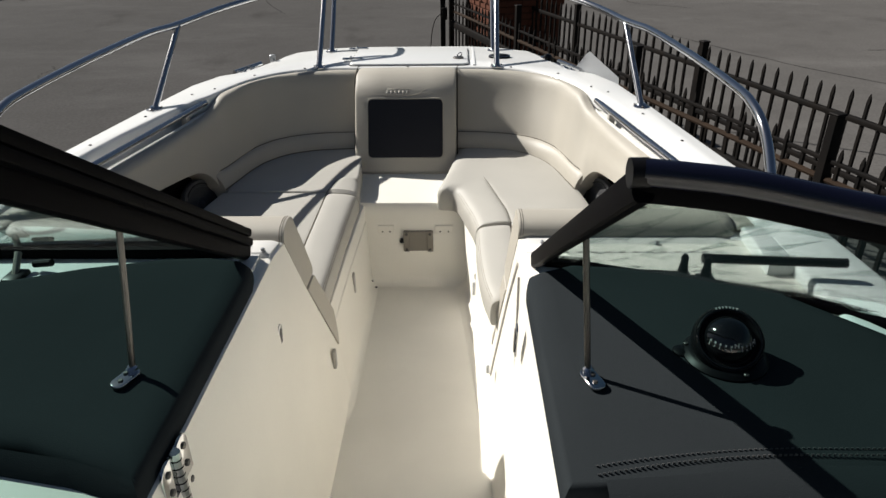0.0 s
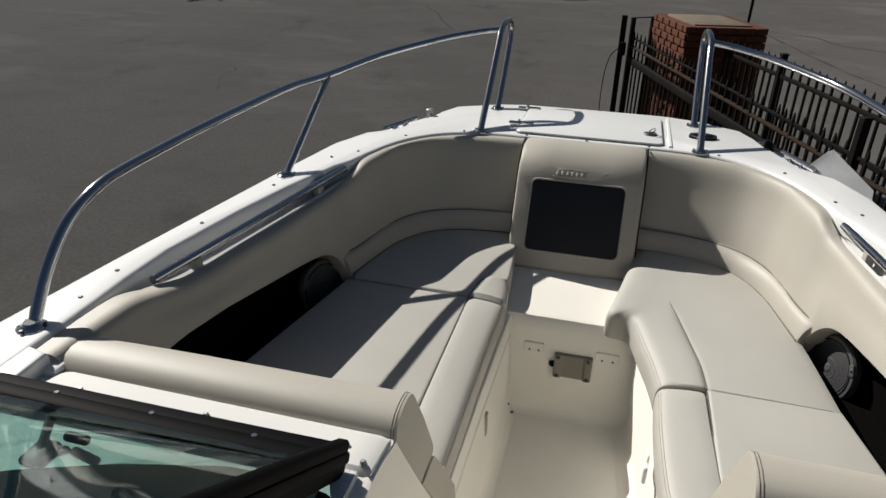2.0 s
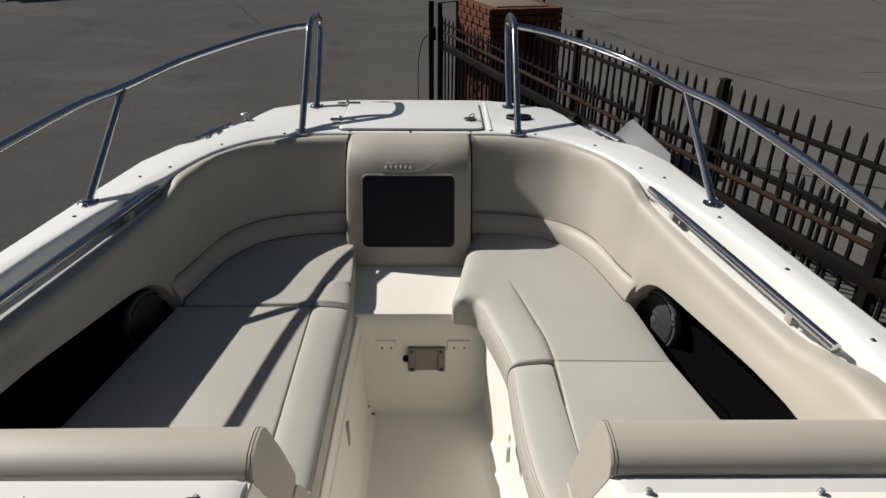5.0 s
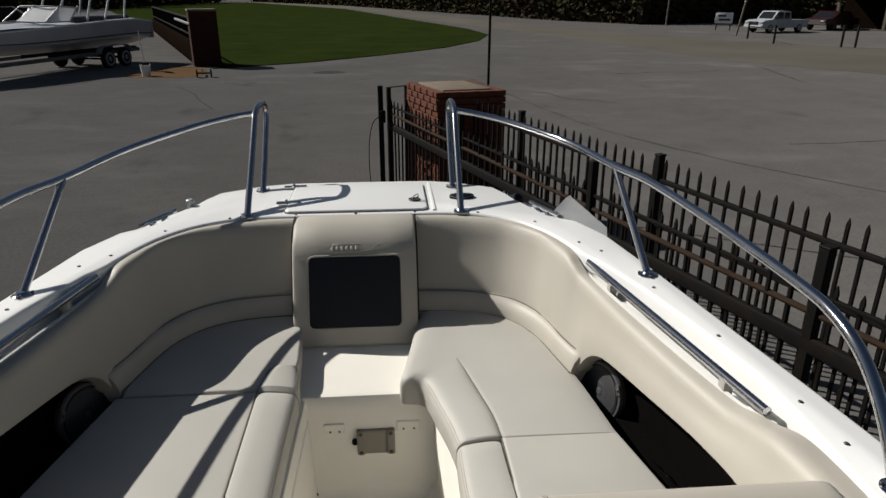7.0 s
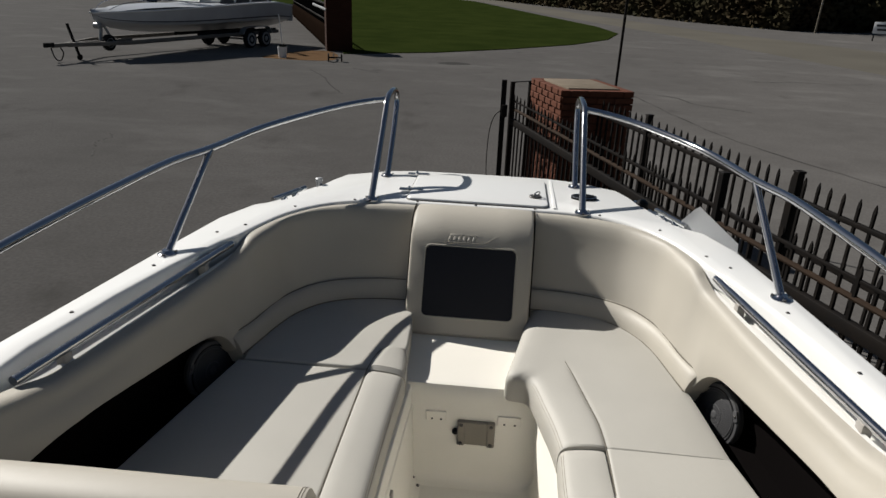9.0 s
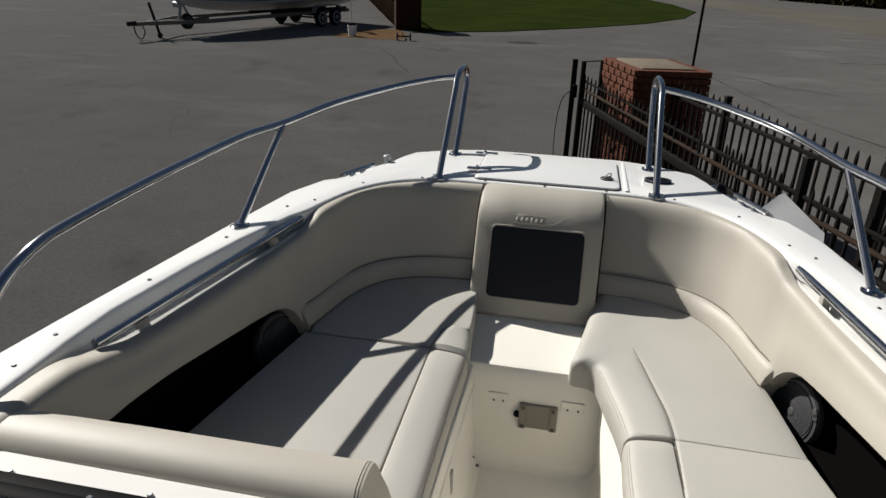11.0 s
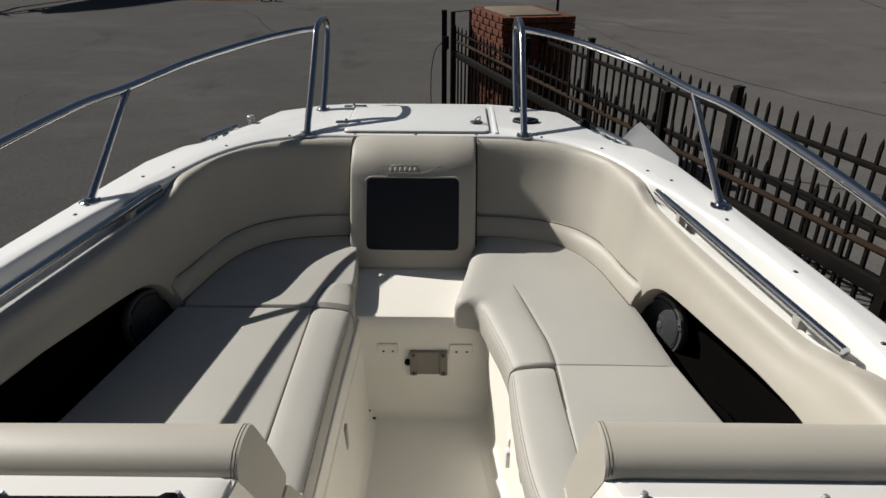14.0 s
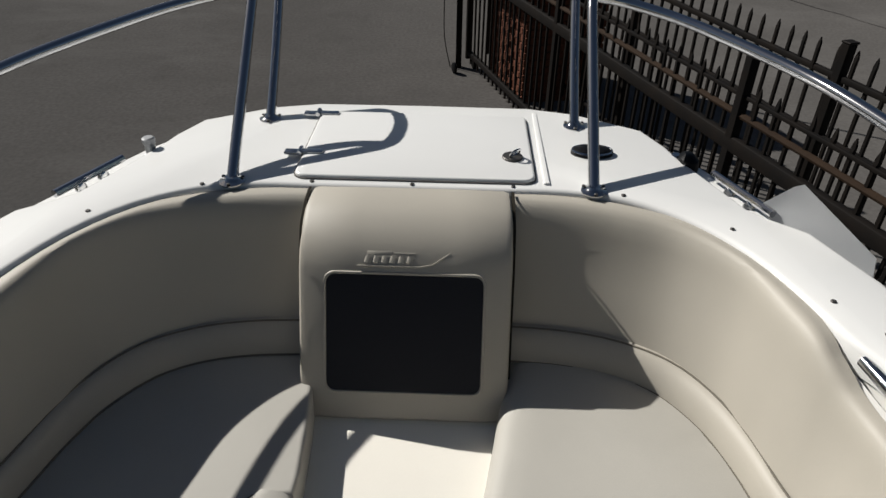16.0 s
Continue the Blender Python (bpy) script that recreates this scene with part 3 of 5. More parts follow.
def coaming(side):
    base, top, out = (spline([s[0] for s in STATIONS], 5), spline([s[1] for s in STATIONS], 5), spline([(*s[2], 0) for s in STATIONS], 5))
    rows = []
    for b, t, o in zip(base, top, out):
        o = Vector((o.x, o.y, t.z))
        away = (o - t).normalized()
        row = [b + away * 0.10, b + away * 0.05, b + away * 0.012 - Vector((0, 0, 0.002))]
        soft = min(1, max(0, (t.y - 2.60) / 0.36))
        soft = soft * soft * (3 - 2 * soft)
        for k in (0.03, 0.10, 0.25, 0.42, 0.55, 0.66):
            k *= 1 - 0.10 * soft
            row.append(b.lerp(t, k) - away * 0.005 * math.sin(math.pi * min(1, k / 0.8)))
        start, crest, end = b.lerp(t, 0.88 - 0.08 * soft), t + Vector((0, 0, 0.026)), o + Vector((0, 0, 0.021 + 0.011 * min(1, max(0, (0.672 - t.z) / 0.02))))
        rim = crest.lerp(end, 0.55)
        for k in (0.0, 0.2, 0.4, 0.6, 0.8, 1.0):
            row.append(start.lerp(crest, k).lerp(crest.lerp(rim, k), k))
        row += [rim.lerp(end, 0.6), end, end + away * 0.004 - Vector((0, 0, 0.006))]
        row.append(o + Vector((0, 0, -0.12)))
        rows.append([(p.x * side, p.y, p.z) for p in row])
    pad = part("coaming_pad", loft(rows), VINYL, boat, "cream padded vinyl backrest and coaming")
    # lower band with its piping seam
    path = spline([(0.217, 2.812, 0), (0.33, 2.803, 0), (0.43, 2.778, 0), (0.515, 2.728, 0), (0.578, 2.643, 0), (0.612, 2.55, 0), (0.632, 2.46, 0), (0.648, 2.385, 0), (0.655, 2.352, 0)], 5)
    rows, seam, foot = [], [], []
    n_rows = len(path)
    for i, p in enumerate(path):
        d = (path[min(i + 1, n_rows - 1)] - path[max(i - 1, 0)]).normalized()
        n = Vector((d.y, -d.x, 0))  # towards the seats
        n = -n if n.dot(Vector((0.2, 2.2, 0)) - p) < 0 else n
        prof = [(-0.03, 0.39), (0.002, 0.39), (0.008, 0.405), (0.0075, 0.430), (0.0, 0.452), (-0.010, 0.467), (-0.020, 0.476), (-0.030, 0.4815), (-0.045, 0.482), (-0.07, 0.480)]
        end = max(0, i - (n_rows - 11)) / 10
        proud = 0.017 * min(1, max(0, (i / n_rows - 0.40) / 0.3)) - 0.022 * end * end
        rows.append([])
        for a, z in prof:
            a += proud * min(1, max(0, (z - 0.44) / 0.04)) - 0.002 * end * end
            rows[-1].append(((p.x + n.x * a) * side, p.y + n.y * a, z))
        seam.append(((p.x - n.x * (0.0330 - proud)) * side, p.y - n.y * (0.0330 - proud), 0.4822))
        foot.append(((p.x + n.x * 0.0085) * side, p.y + n.y * 0.0085, 0.4215))
    part("backrest_band", loft(rows, ends=True), VINYL, pad)
    part("piping", tube(seam, 0.0024, 6), PIPING, pad)
    # dark tube painted in for the shade between cushion and band
    part("seat_gap_shade", tube(foot[:-1], 0.0026, 6), PIPING, pad)
    # recess with the grab rail outside the pad
    ledge = spline([(0.724, 2.53, 0.662), (0.733, 2.465, 0.660), (0.749, 2.36, 0.659), (0.771, 2.22, 0.659), (0.808, 2.0, 0.660), (0.836, 1.85, 0.661), (0.850, 1.78, 0.664), (0.869, 1.71, 0.676)], 4)
    wall = spline([(0.742, 2.545, 0), (0.765, 2.50, 0), (0.808, 2.34, 0), (0.838, 2.22, 0), (0.880, 2.0, 0), (0.904, 1.85, 0), (0.908, 1.78, 0), (0.906, 1.69, 0)], 4)
    rows = []
    for a, w in zip(ledge, wall):
        rows.append([(a.x * side - 0.006 * side, a.y, a.z - 0.03), (a.x * side - 0.003 * side, a.y, a.z + 0.011), (a.x * side + 0.006 * side, a.y, a.z + 0.0135), (a.x * side + 0.013 * side, a.y, a.z + 0.004), (a.x * side + 0.02 * side, a.y, a.z - 0.012), ((w.x - 0.012) * side, w.y, a.z - 0.010), ((w.x - 0.004) * side, w.y, a.z + 0.014), (w.x * side, w.y, DECK - 0.008)])
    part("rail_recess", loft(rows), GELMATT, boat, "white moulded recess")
    a, b = Vector((0.738 * side, 2.54, 0.699)), Vector((0.865 * side, 1.735, 0.699))
    grab = part("grab_rail", tube([a, a.lerp(b, 0.01), a.lerp(b, 0.5), a.lerp(b, 0.99), b], 0.011, 12), STEEL, boat, "polished grab rail in the gunwale recess")
    for k in (0.19, 0.84):
        q = a.lerp(b, k)
        part("rail_foot", box(q.x - 0.010, q.x + 0.012, q.y - 0.014, q.y + 0.014, 0.648, 0.694, 0.003), GREYLIGHT, grab, "pale grey plastic rail foot")
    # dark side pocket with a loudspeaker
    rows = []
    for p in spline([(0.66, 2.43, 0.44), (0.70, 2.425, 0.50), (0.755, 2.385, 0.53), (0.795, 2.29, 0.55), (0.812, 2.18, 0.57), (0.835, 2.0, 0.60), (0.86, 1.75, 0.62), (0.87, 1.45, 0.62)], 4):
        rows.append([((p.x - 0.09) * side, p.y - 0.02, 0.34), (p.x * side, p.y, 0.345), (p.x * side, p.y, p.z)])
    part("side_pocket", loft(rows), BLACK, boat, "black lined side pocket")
    if side > 0:
        part("shock_cord", tube(spline([(0.783, 2.026, 0.352), (0.793, 1.98, 0.360), (0.80, 1.937, 0.354)], 4), 0.0016, 6), STEEL, boat, "thin bright cord in the side pocket")
    face = Vector((-0.916 * side, -0.373, 0.146))
    m = Matrix.Translation((0.737 * side, 2.312, 0.382)) @ face.to_track_quat("Z", "Y").to_matrix().to_4x4() @ Matrix.Diagonal((1.13, 1.13, 1.0, 1.0))
    spk = part("loudspeaker", moved(lathe([(0.078, -0.01), (0.080, 0.006), (0.077, 0.012), (0.070, 0.013), (0.067, 0.008)], 36), m), GRILLE, boat, "round grey marine loudspeaker")
    part("grille", moved(lathe([(0.066, 0.002), (0.066, 0.007), (0.05, 0.011), (0.02, 0.014)], 36), m), GRILLEBACK, spk)
    for r in (0.058, 0.024):
        part("grille_ring", moved(tube([(r * math.cos(radians(12 * i)), r * math.sin(radians(12 * i)), 0.0075 + 0.0065 * (1 - (r / 0.066) ** 2)) for i in range(31)], 0.0012, 5), m), GRILLE, spk)
    part("tweeter", moved(lathe([(0.011, 0.010), (0.0105, 0.0145), (0.008, 0.016), (0.003, 0.0155)], 16), m), GRILLE, spk)
    for k in range(3):
        a = radians(30 + 120 * k)
        part("rim_lug", moved(slab(rounded(-0.014, 0.014, -0.006, 0.006, 0.004), 0.010, 0.0155, 0.001), m @ pose(0.073 * math.cos(a), 0.073 * math.sin(a), 0, 0, 0, math.degrees(a) + 90)), GRILLE, spk)
        part("screw", moved(disc(0.0035, 0.003, 8), m @ pose(0.073 * math.cos(a), 0.073 * math.sin(a), 0.015)), SCREW, spk)
    part("rim_ring", moved(tube([(0.068 * math.cos(radians(10 * k)), 0.068 * math.sin(radians(10 * k)), 0.0125) for k in range(37)], 0.0022, 6), m), PLASTIC, spk)


for s in (1, -1):
    coaming(s)


def centre_back():
    prof = [(2.745, 0.34), (2.70, 0.345), (2.692, 0.36), (2.706, 0.397), (2.760, 0.515), (2.8165, 0.638), (2.836, 0.667), (2.865, 0.694), (2.900, 0.712), (2.93, 0.722), (2.98, 0.723), (3.008, 0.719), (3.012, 0.60)]
    rows = []
    for x, k in ((-0.2135, 0.03), (-0.2125, 0.014), (-0.208, 0.005), (-0.198, 0.0), (-0.1, -0.002), (0, -0.002), (0.1, -0.002), (0.198, 0.0), (0.208, 0.005), (0.2125, 0.014), (0.2135, 0.03)):
        rows.append([(x, y + k * (0.85 if y < 2.9 else 0.0), z - k * (0.1 if z < 0.68 else 0.8)) for y, z in prof])
    back = part("centre_backrest", loft(rows, ends=True), VINYL, boat, "cream vinyl centre backrest")
    # near-black strips stand in for the shade inside the side gaps
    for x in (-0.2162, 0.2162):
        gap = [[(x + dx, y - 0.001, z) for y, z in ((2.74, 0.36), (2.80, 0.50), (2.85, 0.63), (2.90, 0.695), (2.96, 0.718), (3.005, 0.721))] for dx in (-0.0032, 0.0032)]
        part("seam_gap_shade", loft(gap), SEAM, back)
    # added dark blocks behind the strips, closing the gaps to light
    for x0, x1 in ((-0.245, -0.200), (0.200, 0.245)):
        part("gap_shade_filler", loft([[(x, 2.85, 0.35), (x, 2.990, 0.66), (x, 3.005, 0.69), (x, 3.005, 0.35)] for x in (x0, x1)], closed=True, ends=True), SEAM, back)
    m = pose(0, 2.7635, 0.523, 90 - math.degrees(math.atan2(0.46, 1)), 0, 0)
    part("mesh_panel", moved(slab(rounded(-0.156, 0.156, -0.121, 0.121, 0.018), -0.006, 0.003, 0.002), m), MESH, back, "charcoal mesh panel")
    part("panel_welt", moved(tube([(x, y, 0.001) for x, y in rounded(-0.159, 0.159, -0.124, 0.124, 0.02)] + [(0.159, 0.104, 0.001)], 0.0035, 6), m), VINYL, back)
    # embossed badge, plain shapes only
    badge = [box(-0.075, -0.025, 0.158, 0.167, 0.004, 0.0065, 0.001), bar([(-0.022, 0.163, 0.005), (0.02, 0.163, 0.005)], 0.003, 0.004), bar([(-0.095, 0.137, 0.005), (0.03, 0.137, 0.005), (0.055, 0.142, 0.005), (0.088, 0.165, 0.005)], 0.003, 0.004)]
    for k in range(6):
        badge.append(bar([(-0.075 + 0.0165 * k, 0.143, 0.005), (-0.071 + 0.0165 * k, 0.156, 0.005)], 0.0125, 0.005))
    part("embossed_badge", moved(join(*badge), pose(0.0, 2.8305, 0.660, 90 - math.degrees(math.atan2(0.026, 0.032)), 0, 0) @ pose(0, -0.152, -0.0047)), VINYL, back)


centre_back()


# cushions
def cushion(label, outline, z1=0.42, r=0.010, z0=0.338):
    c = thing("seat_cushion", label, "cushion", group="bow seat cushions")
    part("pad", slab(outline, z0, z1, r, 5), SEAT, c)
    return c


ROLL = ((0.10, 0.325), (0.03, 0.328), (0.0, 0.340), (0.0, 0.380), (0.012, 0.393), (0.035, 0.402), (0.07, 0.4085), (0.12, 0.4130), (0.20, 0.4165), (0.32, 0.4195), (0.48, 0.4220), (0.65, 0.4238), (0.82, 0.4246), (0.93, 0.4225), (0.98, 0.416), (1.0, 0.405), (1.0, 0.35))


def roll(parent, inner, outer, z1=0.432, name="bolster_roll"):
    """The padded roll along a cushion's inner edge, between an inner and an outer line."""
    a, b = spline([(*p, 0) for p in inner], 5), spline([(*p, 0) for p in outer], 5)
    rows = []
    n = len(a)
    for i, (p, q) in enumerate(zip(a, b)):
        e = min(i, n - 1 - i) / (n - 1)
        drop = 0.010 * max(0, 1 - e / 0.03)
        row = []
        for k, z in ROLL:
            w = p.lerp(q, k)
            row.append((w.x, w.y, z + (z1 - 0.432) - drop * (z > 0.36)))
        rows.append(row)
    part(name, loft(rows, ends=True), SEAT, parent)
    part("seam", tube([(q.x, q.y, 0.4175 + (z1 - 0.432)) for q in b], 0.0022, 6), PIPING, parent)
    for f, z in ((0.040, 0.4033), (0.075, 0.4092)):
        part("stitching", tube([(p.lerp(q, f).x, p.lerp(q, f).y, z + (z1 - 0.432)) for p, q in list(zip(a, b))[1:-1]], 0.0007, 5), THREAD, parent)


port_fore = cushion("cream vinyl bow seat cushion tucked under the curved backrest",
                    [(-0.26, 2.338), (-0.64, 2.338), (-0.65, 2.45), (-0.62, 2.58), (-0.585, 2.67), (-0.50, 2.78), (-0.42, 2.82), (-0.197, 2.82), (-0.174, 2.62), (-0.166, 2.50), (-0.168, 2.462), (-0.245, 2.45)])
roll(port_fore, [(-0.168, 2.468), (-0.158, 2.42), (-0.150, 2.338)], [(-0.225, 2.472), (-0.253, 2.43), (-0.266, 2.338)])
port_aft = cushion("long cream vinyl side seat cushion crossed by a rail shadow", [(-0.262, 1.50), (-0.76, 1.50), (-0.745, 1.83), (-0.655, 2.330), (-0.262, 2.330)])
roll(port_aft, [(-0.152, 2.330), (-0.157, 2.06), (-0.156, 1.75), (-0.156, 1.634)], [(-0.266, 2.330), (-0.266, 2.06), (-0.264, 1.75), (-0.262, 1.634)])
part("roll_end", box(-0.262, -0.158, 1.56, 1.648, 0.33, 0.415), SEAT, port_aft)


def hooked_cushion():
    """Seat, hook end and roll in one padded form: inner edge, seam line and outer edge, with how far the roll stands up."""
    c = thing("seat_cushion", "cream vinyl bow seat cushion with a rounded hook end", "cushion", group="bow seat cushions")
    plan = (((0.215, 2.82), (0.33, 2.82), (0.42, 2.82), 0), ((0.195, 2.685), (0.33, 2.685), (0.50, 2.78), 0), ((0.167, 2.521), (0.322, 2.56), (0.585, 2.67), 0),
            ((0.146, 2.412), (0.319, 2.51), (0.600, 2.62), 0), ((0.1415, 2.380), (0.318, 2.49), (0.62, 2.58), 0), ((0.154, 2.366), (0.318, 2.478), (0.625, 2.55), 0),
            ((0.180, 2.363), (0.319, 2.466), (0.632, 2.52), 0), ((0.203, 2.355), (0.325, 2.44), (0.638, 2.48), 0.25), ((0.219, 2.325), (0.338, 2.39), (0.648, 2.43), 0.7),
            ((0.241, 2.235), (0.368, 2.25), (0.668, 2.30), 1), ((0.262, 2.15), (0.386, 2.16), (0.682, 2.18), 1), ((0.277, 2.066), (0.394, 2.066), (0.695, 2.060), 1))
    inner, seam, outer, lift = (spline([(*p[k], 0) for p in plan], 6) if k < 3 else spline([(p[3], 0, 0) for p in plan], 6) for k in range(4))
    rows, line = [], []
    for p, q, o, w in zip(inner, seam, outer, lift):
        w, row = min(1, max(0, w.x)), []
        d = (q - p).normalized()
        width = (q - p).length
        for dx, z in ((0.012, 0.326), (0.003, 0.328), (0.0, 0.336), (0.0, 0.384), (0.0016, 0.394), (0.0056, 0.4035), (0.012, 0.4112), (0.020, 0.4165), (0.030, 0.4200), (0.044, 0.4225)):
            row.append((p + d * dx, z))
        for k, z in ((0.48, 0.4242), (0.62, 0.4262), (0.76, 0.4272), (0.88, 0.4266), (0.95, 0.4246)):
            row.append((p + d * max(0.05 + 0.1 * (k - 0.48), width * k), 0.4236 + (z - 0.4236) * w))
        row += [(q, 0.4236 - 0.004 * w), (q + d * 0.006, 0.4236 - 0.0012 * w), (q + d * 0.014, 0.4236), (q.lerp(o, 0.4), 0.4242), (q.lerp(o, 0.92), 0.4236), (o, 0.416), (o, 0.34)]
        rows.append([(v.x, v.y, z) for v, z in row])
        if w > 0.02:
            line.append((q.x, q.y, 0.4226 - 0.0018 * w))
    rows.append([(x, y - 0.004, z - (0.003 if z > 0.36 else 0)) for x, y, z in rows[-1]])
    rows.append([(x, y - 0.0015, z - (0.008 if z > 0.36 else 0)) for x, y, z in rows[-1]])
    part("pad", loft(rows, ends=True), SEAT, c)
    part("seam", tube(line, 0.0016, 6), PIPING, c)
    for f, z in ((0.0052, 0.4022), (0.0100, 0.4090)):
        pts = [(p + (q - p).normalized() * f, w.x) for p, q, w in zip(inner, seam, lift)]
        part("stitching", tube([(v.x, v.y, z) for v, w in pts if w > 0.5], 0.0007, 5), THREAD, c)


hooked_cushion()
star_aft = cushion("cream vinyl side seat cushion beside the starboard console", [(0.393, 1.50), (0.755, 1.50), (0.745, 1.83), (0.695, 2.064), (0.394, 2.064)], 0.424)
roll(star_aft, [(0.278, 2.058), (0.277, 1.9), (0.286, 1.72), (0.305, 1.605)], [(0.394, 2.058), (0.397, 1.9), (0.404, 1.72), (0.41, 1.605)], 0.433)


# ---- consoles ----
def wall_x(s, z):
    return 0.353 - 0.07 * (0.7 - z) if s > 0 else -0.188 + 0.1 * (0.7 - z)


def console(s):
    # how far the shelf's back and front edges lie forward and low on each side
    back, fore, low, drop = (0.030, 0.020, 0.022, 0.024) if s > 0 else (0, 0.016, 0.008, 0.0295)
    prof = [(0.42, 0), (0.42, 0.69), (1.34, 0.69), (1.41 + fore, 0.69 if s > 0 else 0.676), (1.508, 0.507), (1.672, 0.212), (1.70, 0.0)]
    rows = [[(wall_x(s, z), y, z) for y, z in prof], [(wall_x(s, z) + s * 0.008, y, z + (0.004 if z > 0.6 else 0)) for y, z in prof], [(s * 0.9, y, z + (0.004 if z > 0.6 else 0)) for y, z in prof]]
    part("console", loft(rows, closed=True, ends=True), LINER, boat, "cream moulded console wall")
    # raised white coaming shelf in front of the windshield, its edge curling down at the walkway
    x0 = wall_x(s, 0.7)
    rows = []
    for x in (x0, x0 + s * 0.006, x0 + s * 0.02, x0 + s * 0.05, s * 0.6, s * 0.80, s * 0.835, s * 0.84):
        d = 0.02 if x in (x0, s * 0.84) else (0.006 if abs(x - x0) < 0.01 or abs(x) > 0.83 else 0)
        rows.append([(x, 1.322 + back, 0.69), (x, 1.325 + back, 0.703 - d - low * 0.5), (x, 1.333 + back, 0.712 - d - low), (x, 1.392 + fore, 0.722 - d - drop), (x, 1.403 + fore, 0.718 - d - drop), (x, 1.409 + fore, 0.68)])
    # greyer copy of the gelcoat puts the shelf's slight shading into its colour
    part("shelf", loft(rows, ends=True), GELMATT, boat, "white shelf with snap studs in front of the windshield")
    part("cowl", box(min(s * 0.385, s * 0.89) if s > 0 else -0.89, 0.89 if s > 0 else -0.21, 0.72, 1.350 + back * 0.03 if s > 0 else 1.321, 0.680, 0.6885 if s > 0 else 0.706, 0.002), NONSKID, boat, "white cowl under the windshield")
    part("corner_block", box(min(s * 0.825, s * 0.895), max(s * 0.825, s * 0.895), 1.40, 1.46, 0.5, 0.698, 0.006), GEL, boat)
    part("shelf_corner", slab([(s * 0.842, 1.25), (s * 0.90, 1.25), (s * 0.90, 1.43), (s * 0.85, 1.42)], 0.66, DECK + 0.002, 0.008), GEL, boat)
    studs = ((0.403, 1.388), (0.656, 1.386), (0.879, 1.378)) if s > 0 else ((-0.737, 1.366), (-0.497, 1.371), (-0.252, 1.375), (-0.208, 1.338))
    for x, y in studs:
        part("snap_stud", moved(lathe([(0.0065, 0), (0.0065, 0.002), (0.0042, 0.004), (0.0050, 0.0075), (0.0034, 0.0095)], 12), pose(x, y, 0.7110 - low + (0.010 + low - drop) * (y - 1.333 - back) / (0.059 + fore - back))), GALV, boat, "chrome snap stud")
    if s > 0:
        part("piano_hinge", tube([(0.365, 1.349, 0.692), (0.80, 1.347, 0.692)], 0.0032, 8), GEL, boat, "long thin piano hinge")
        for k in range(14):
            x = 0.385 + k * 0.03
            part("hinge_knuckle", tube([(x, 1.349, 0.692), (x + 0.013, 1.349, 0.692)], 0.0040, 8), GREYLIGHT, boat)
        # grey bar on the wall, painted as the shade in a groove
        part("wall_groove_shade", bar([(0.3455, 1.30, 0.66), (0.336, 1.19, 0.36), (0.334, 1.17, 0.30)], 0.002, 0.005, (1, 0, 0)), GREYLIGHT, boat)
    # aft bolster against the seats, its flat end flush with the console wall
    prof = [(1.412, 0.690), (1.410, 0.703), (1.415, 0.718), (1.434, 0.729), (1.455, 0.733), (1.478, 0.733), (1.495, 0.730), (1.506, 0.722), (1.513, 0.708), (1.554, 0.624), (1.592, 0.530), (1.596, 0.516), (1.588, 0.506), (1.509, 0.505)]
    lean = (0.007, 0.002) if s > 0 else (0.018, 0.024)
    prof = [(y + lean[0] * min(1, (z - 0.505) / 0.21), z - lean[1] * min(1, (z - 0.505) / 0.21)) for y, z in prof]
    mid = Vector((1.505, 0.615))

    def at(off, k):
        return [(wall_x(s, z) + s * off, mid.x + (y - mid.x) * k, mid.y + (z - mid.y) * k) for y, z in prof]
    rows = [at(-0.001, 0.992), at(0.001, 0.998), at(0.004, 1.0)]
    for x, k, aft in ((0.6, 1.0, 0.004), (0.81, 1.0, 0.010), (0.828, 0.99, 0.010), (0.838, 0.95, 0.010), (0.841, 0.86, 0.010)):
        x, aft = (x, 0) if s > 0 else (x + 0.014 * (x > 0.7), aft)
        rows.append([(s * x, mid.x + (y - mid.x) * k - aft, mid.y + (z - mid.y) * k) for y, z in prof])
    bol = part("aft_bolster", loft(rows, closed=True, ends=True), VINYL, boat, "thick cream vinyl bolster across the seat's aft end", smooth=50)
    for off, k in ((0.0045, 1.0), (0.0095, 1.001)):
        part("piping", tube(at(off, k)[1:12], 0.0009, 5), PIPING, bol)
    low = [(1.512, 0.500), (1.586, 0.501), (1.597, 0.490), (1.702, 0.312), (1.694, 0.240), (1.678, 0.208)]
    part("lower_pad", loft([[(wall_x(s, z) + s * off, 1.62 + (y - 1.62) * k, 0.36 + (z - 0.36) * k) for y, z in low] for off, k in ((-0.003, 0.985), (0.0, 1.0), (0.05, 1.0))], closed=True, ends=True), VINYL, boat, "flat cream vinyl end panel", smooth=30)
    if s > 0:
        lip = [(1.391, 0.658), (1.48, 0.51), (1.60, 0.26), (1.66, 0.13)]
        # grey bar beside the lip, its colour standing for the groove's shade
        part("door_groove_shade", bar([(wall_x(s, z) - 0.0012, y - 0.03, z) for y, z in lip], 0.006, 0.003, (1, 0, 0)), GREYLIGHT, boat)
        part("door_lip", bar([(wall_x(s, z) - 0.001, y - 0.018, z) for y, z in lip], 0.012, 0.006, (1, 0, 0)), LINER, boat)
    part("seat_back", box(min(s * 0.40, s * 0.80) if s > 0 else -0.80, 0.80 if s > 0 else -0.22, 1.47, 1.52, 0.40, 0.60, 0.01), VINYL, boat)
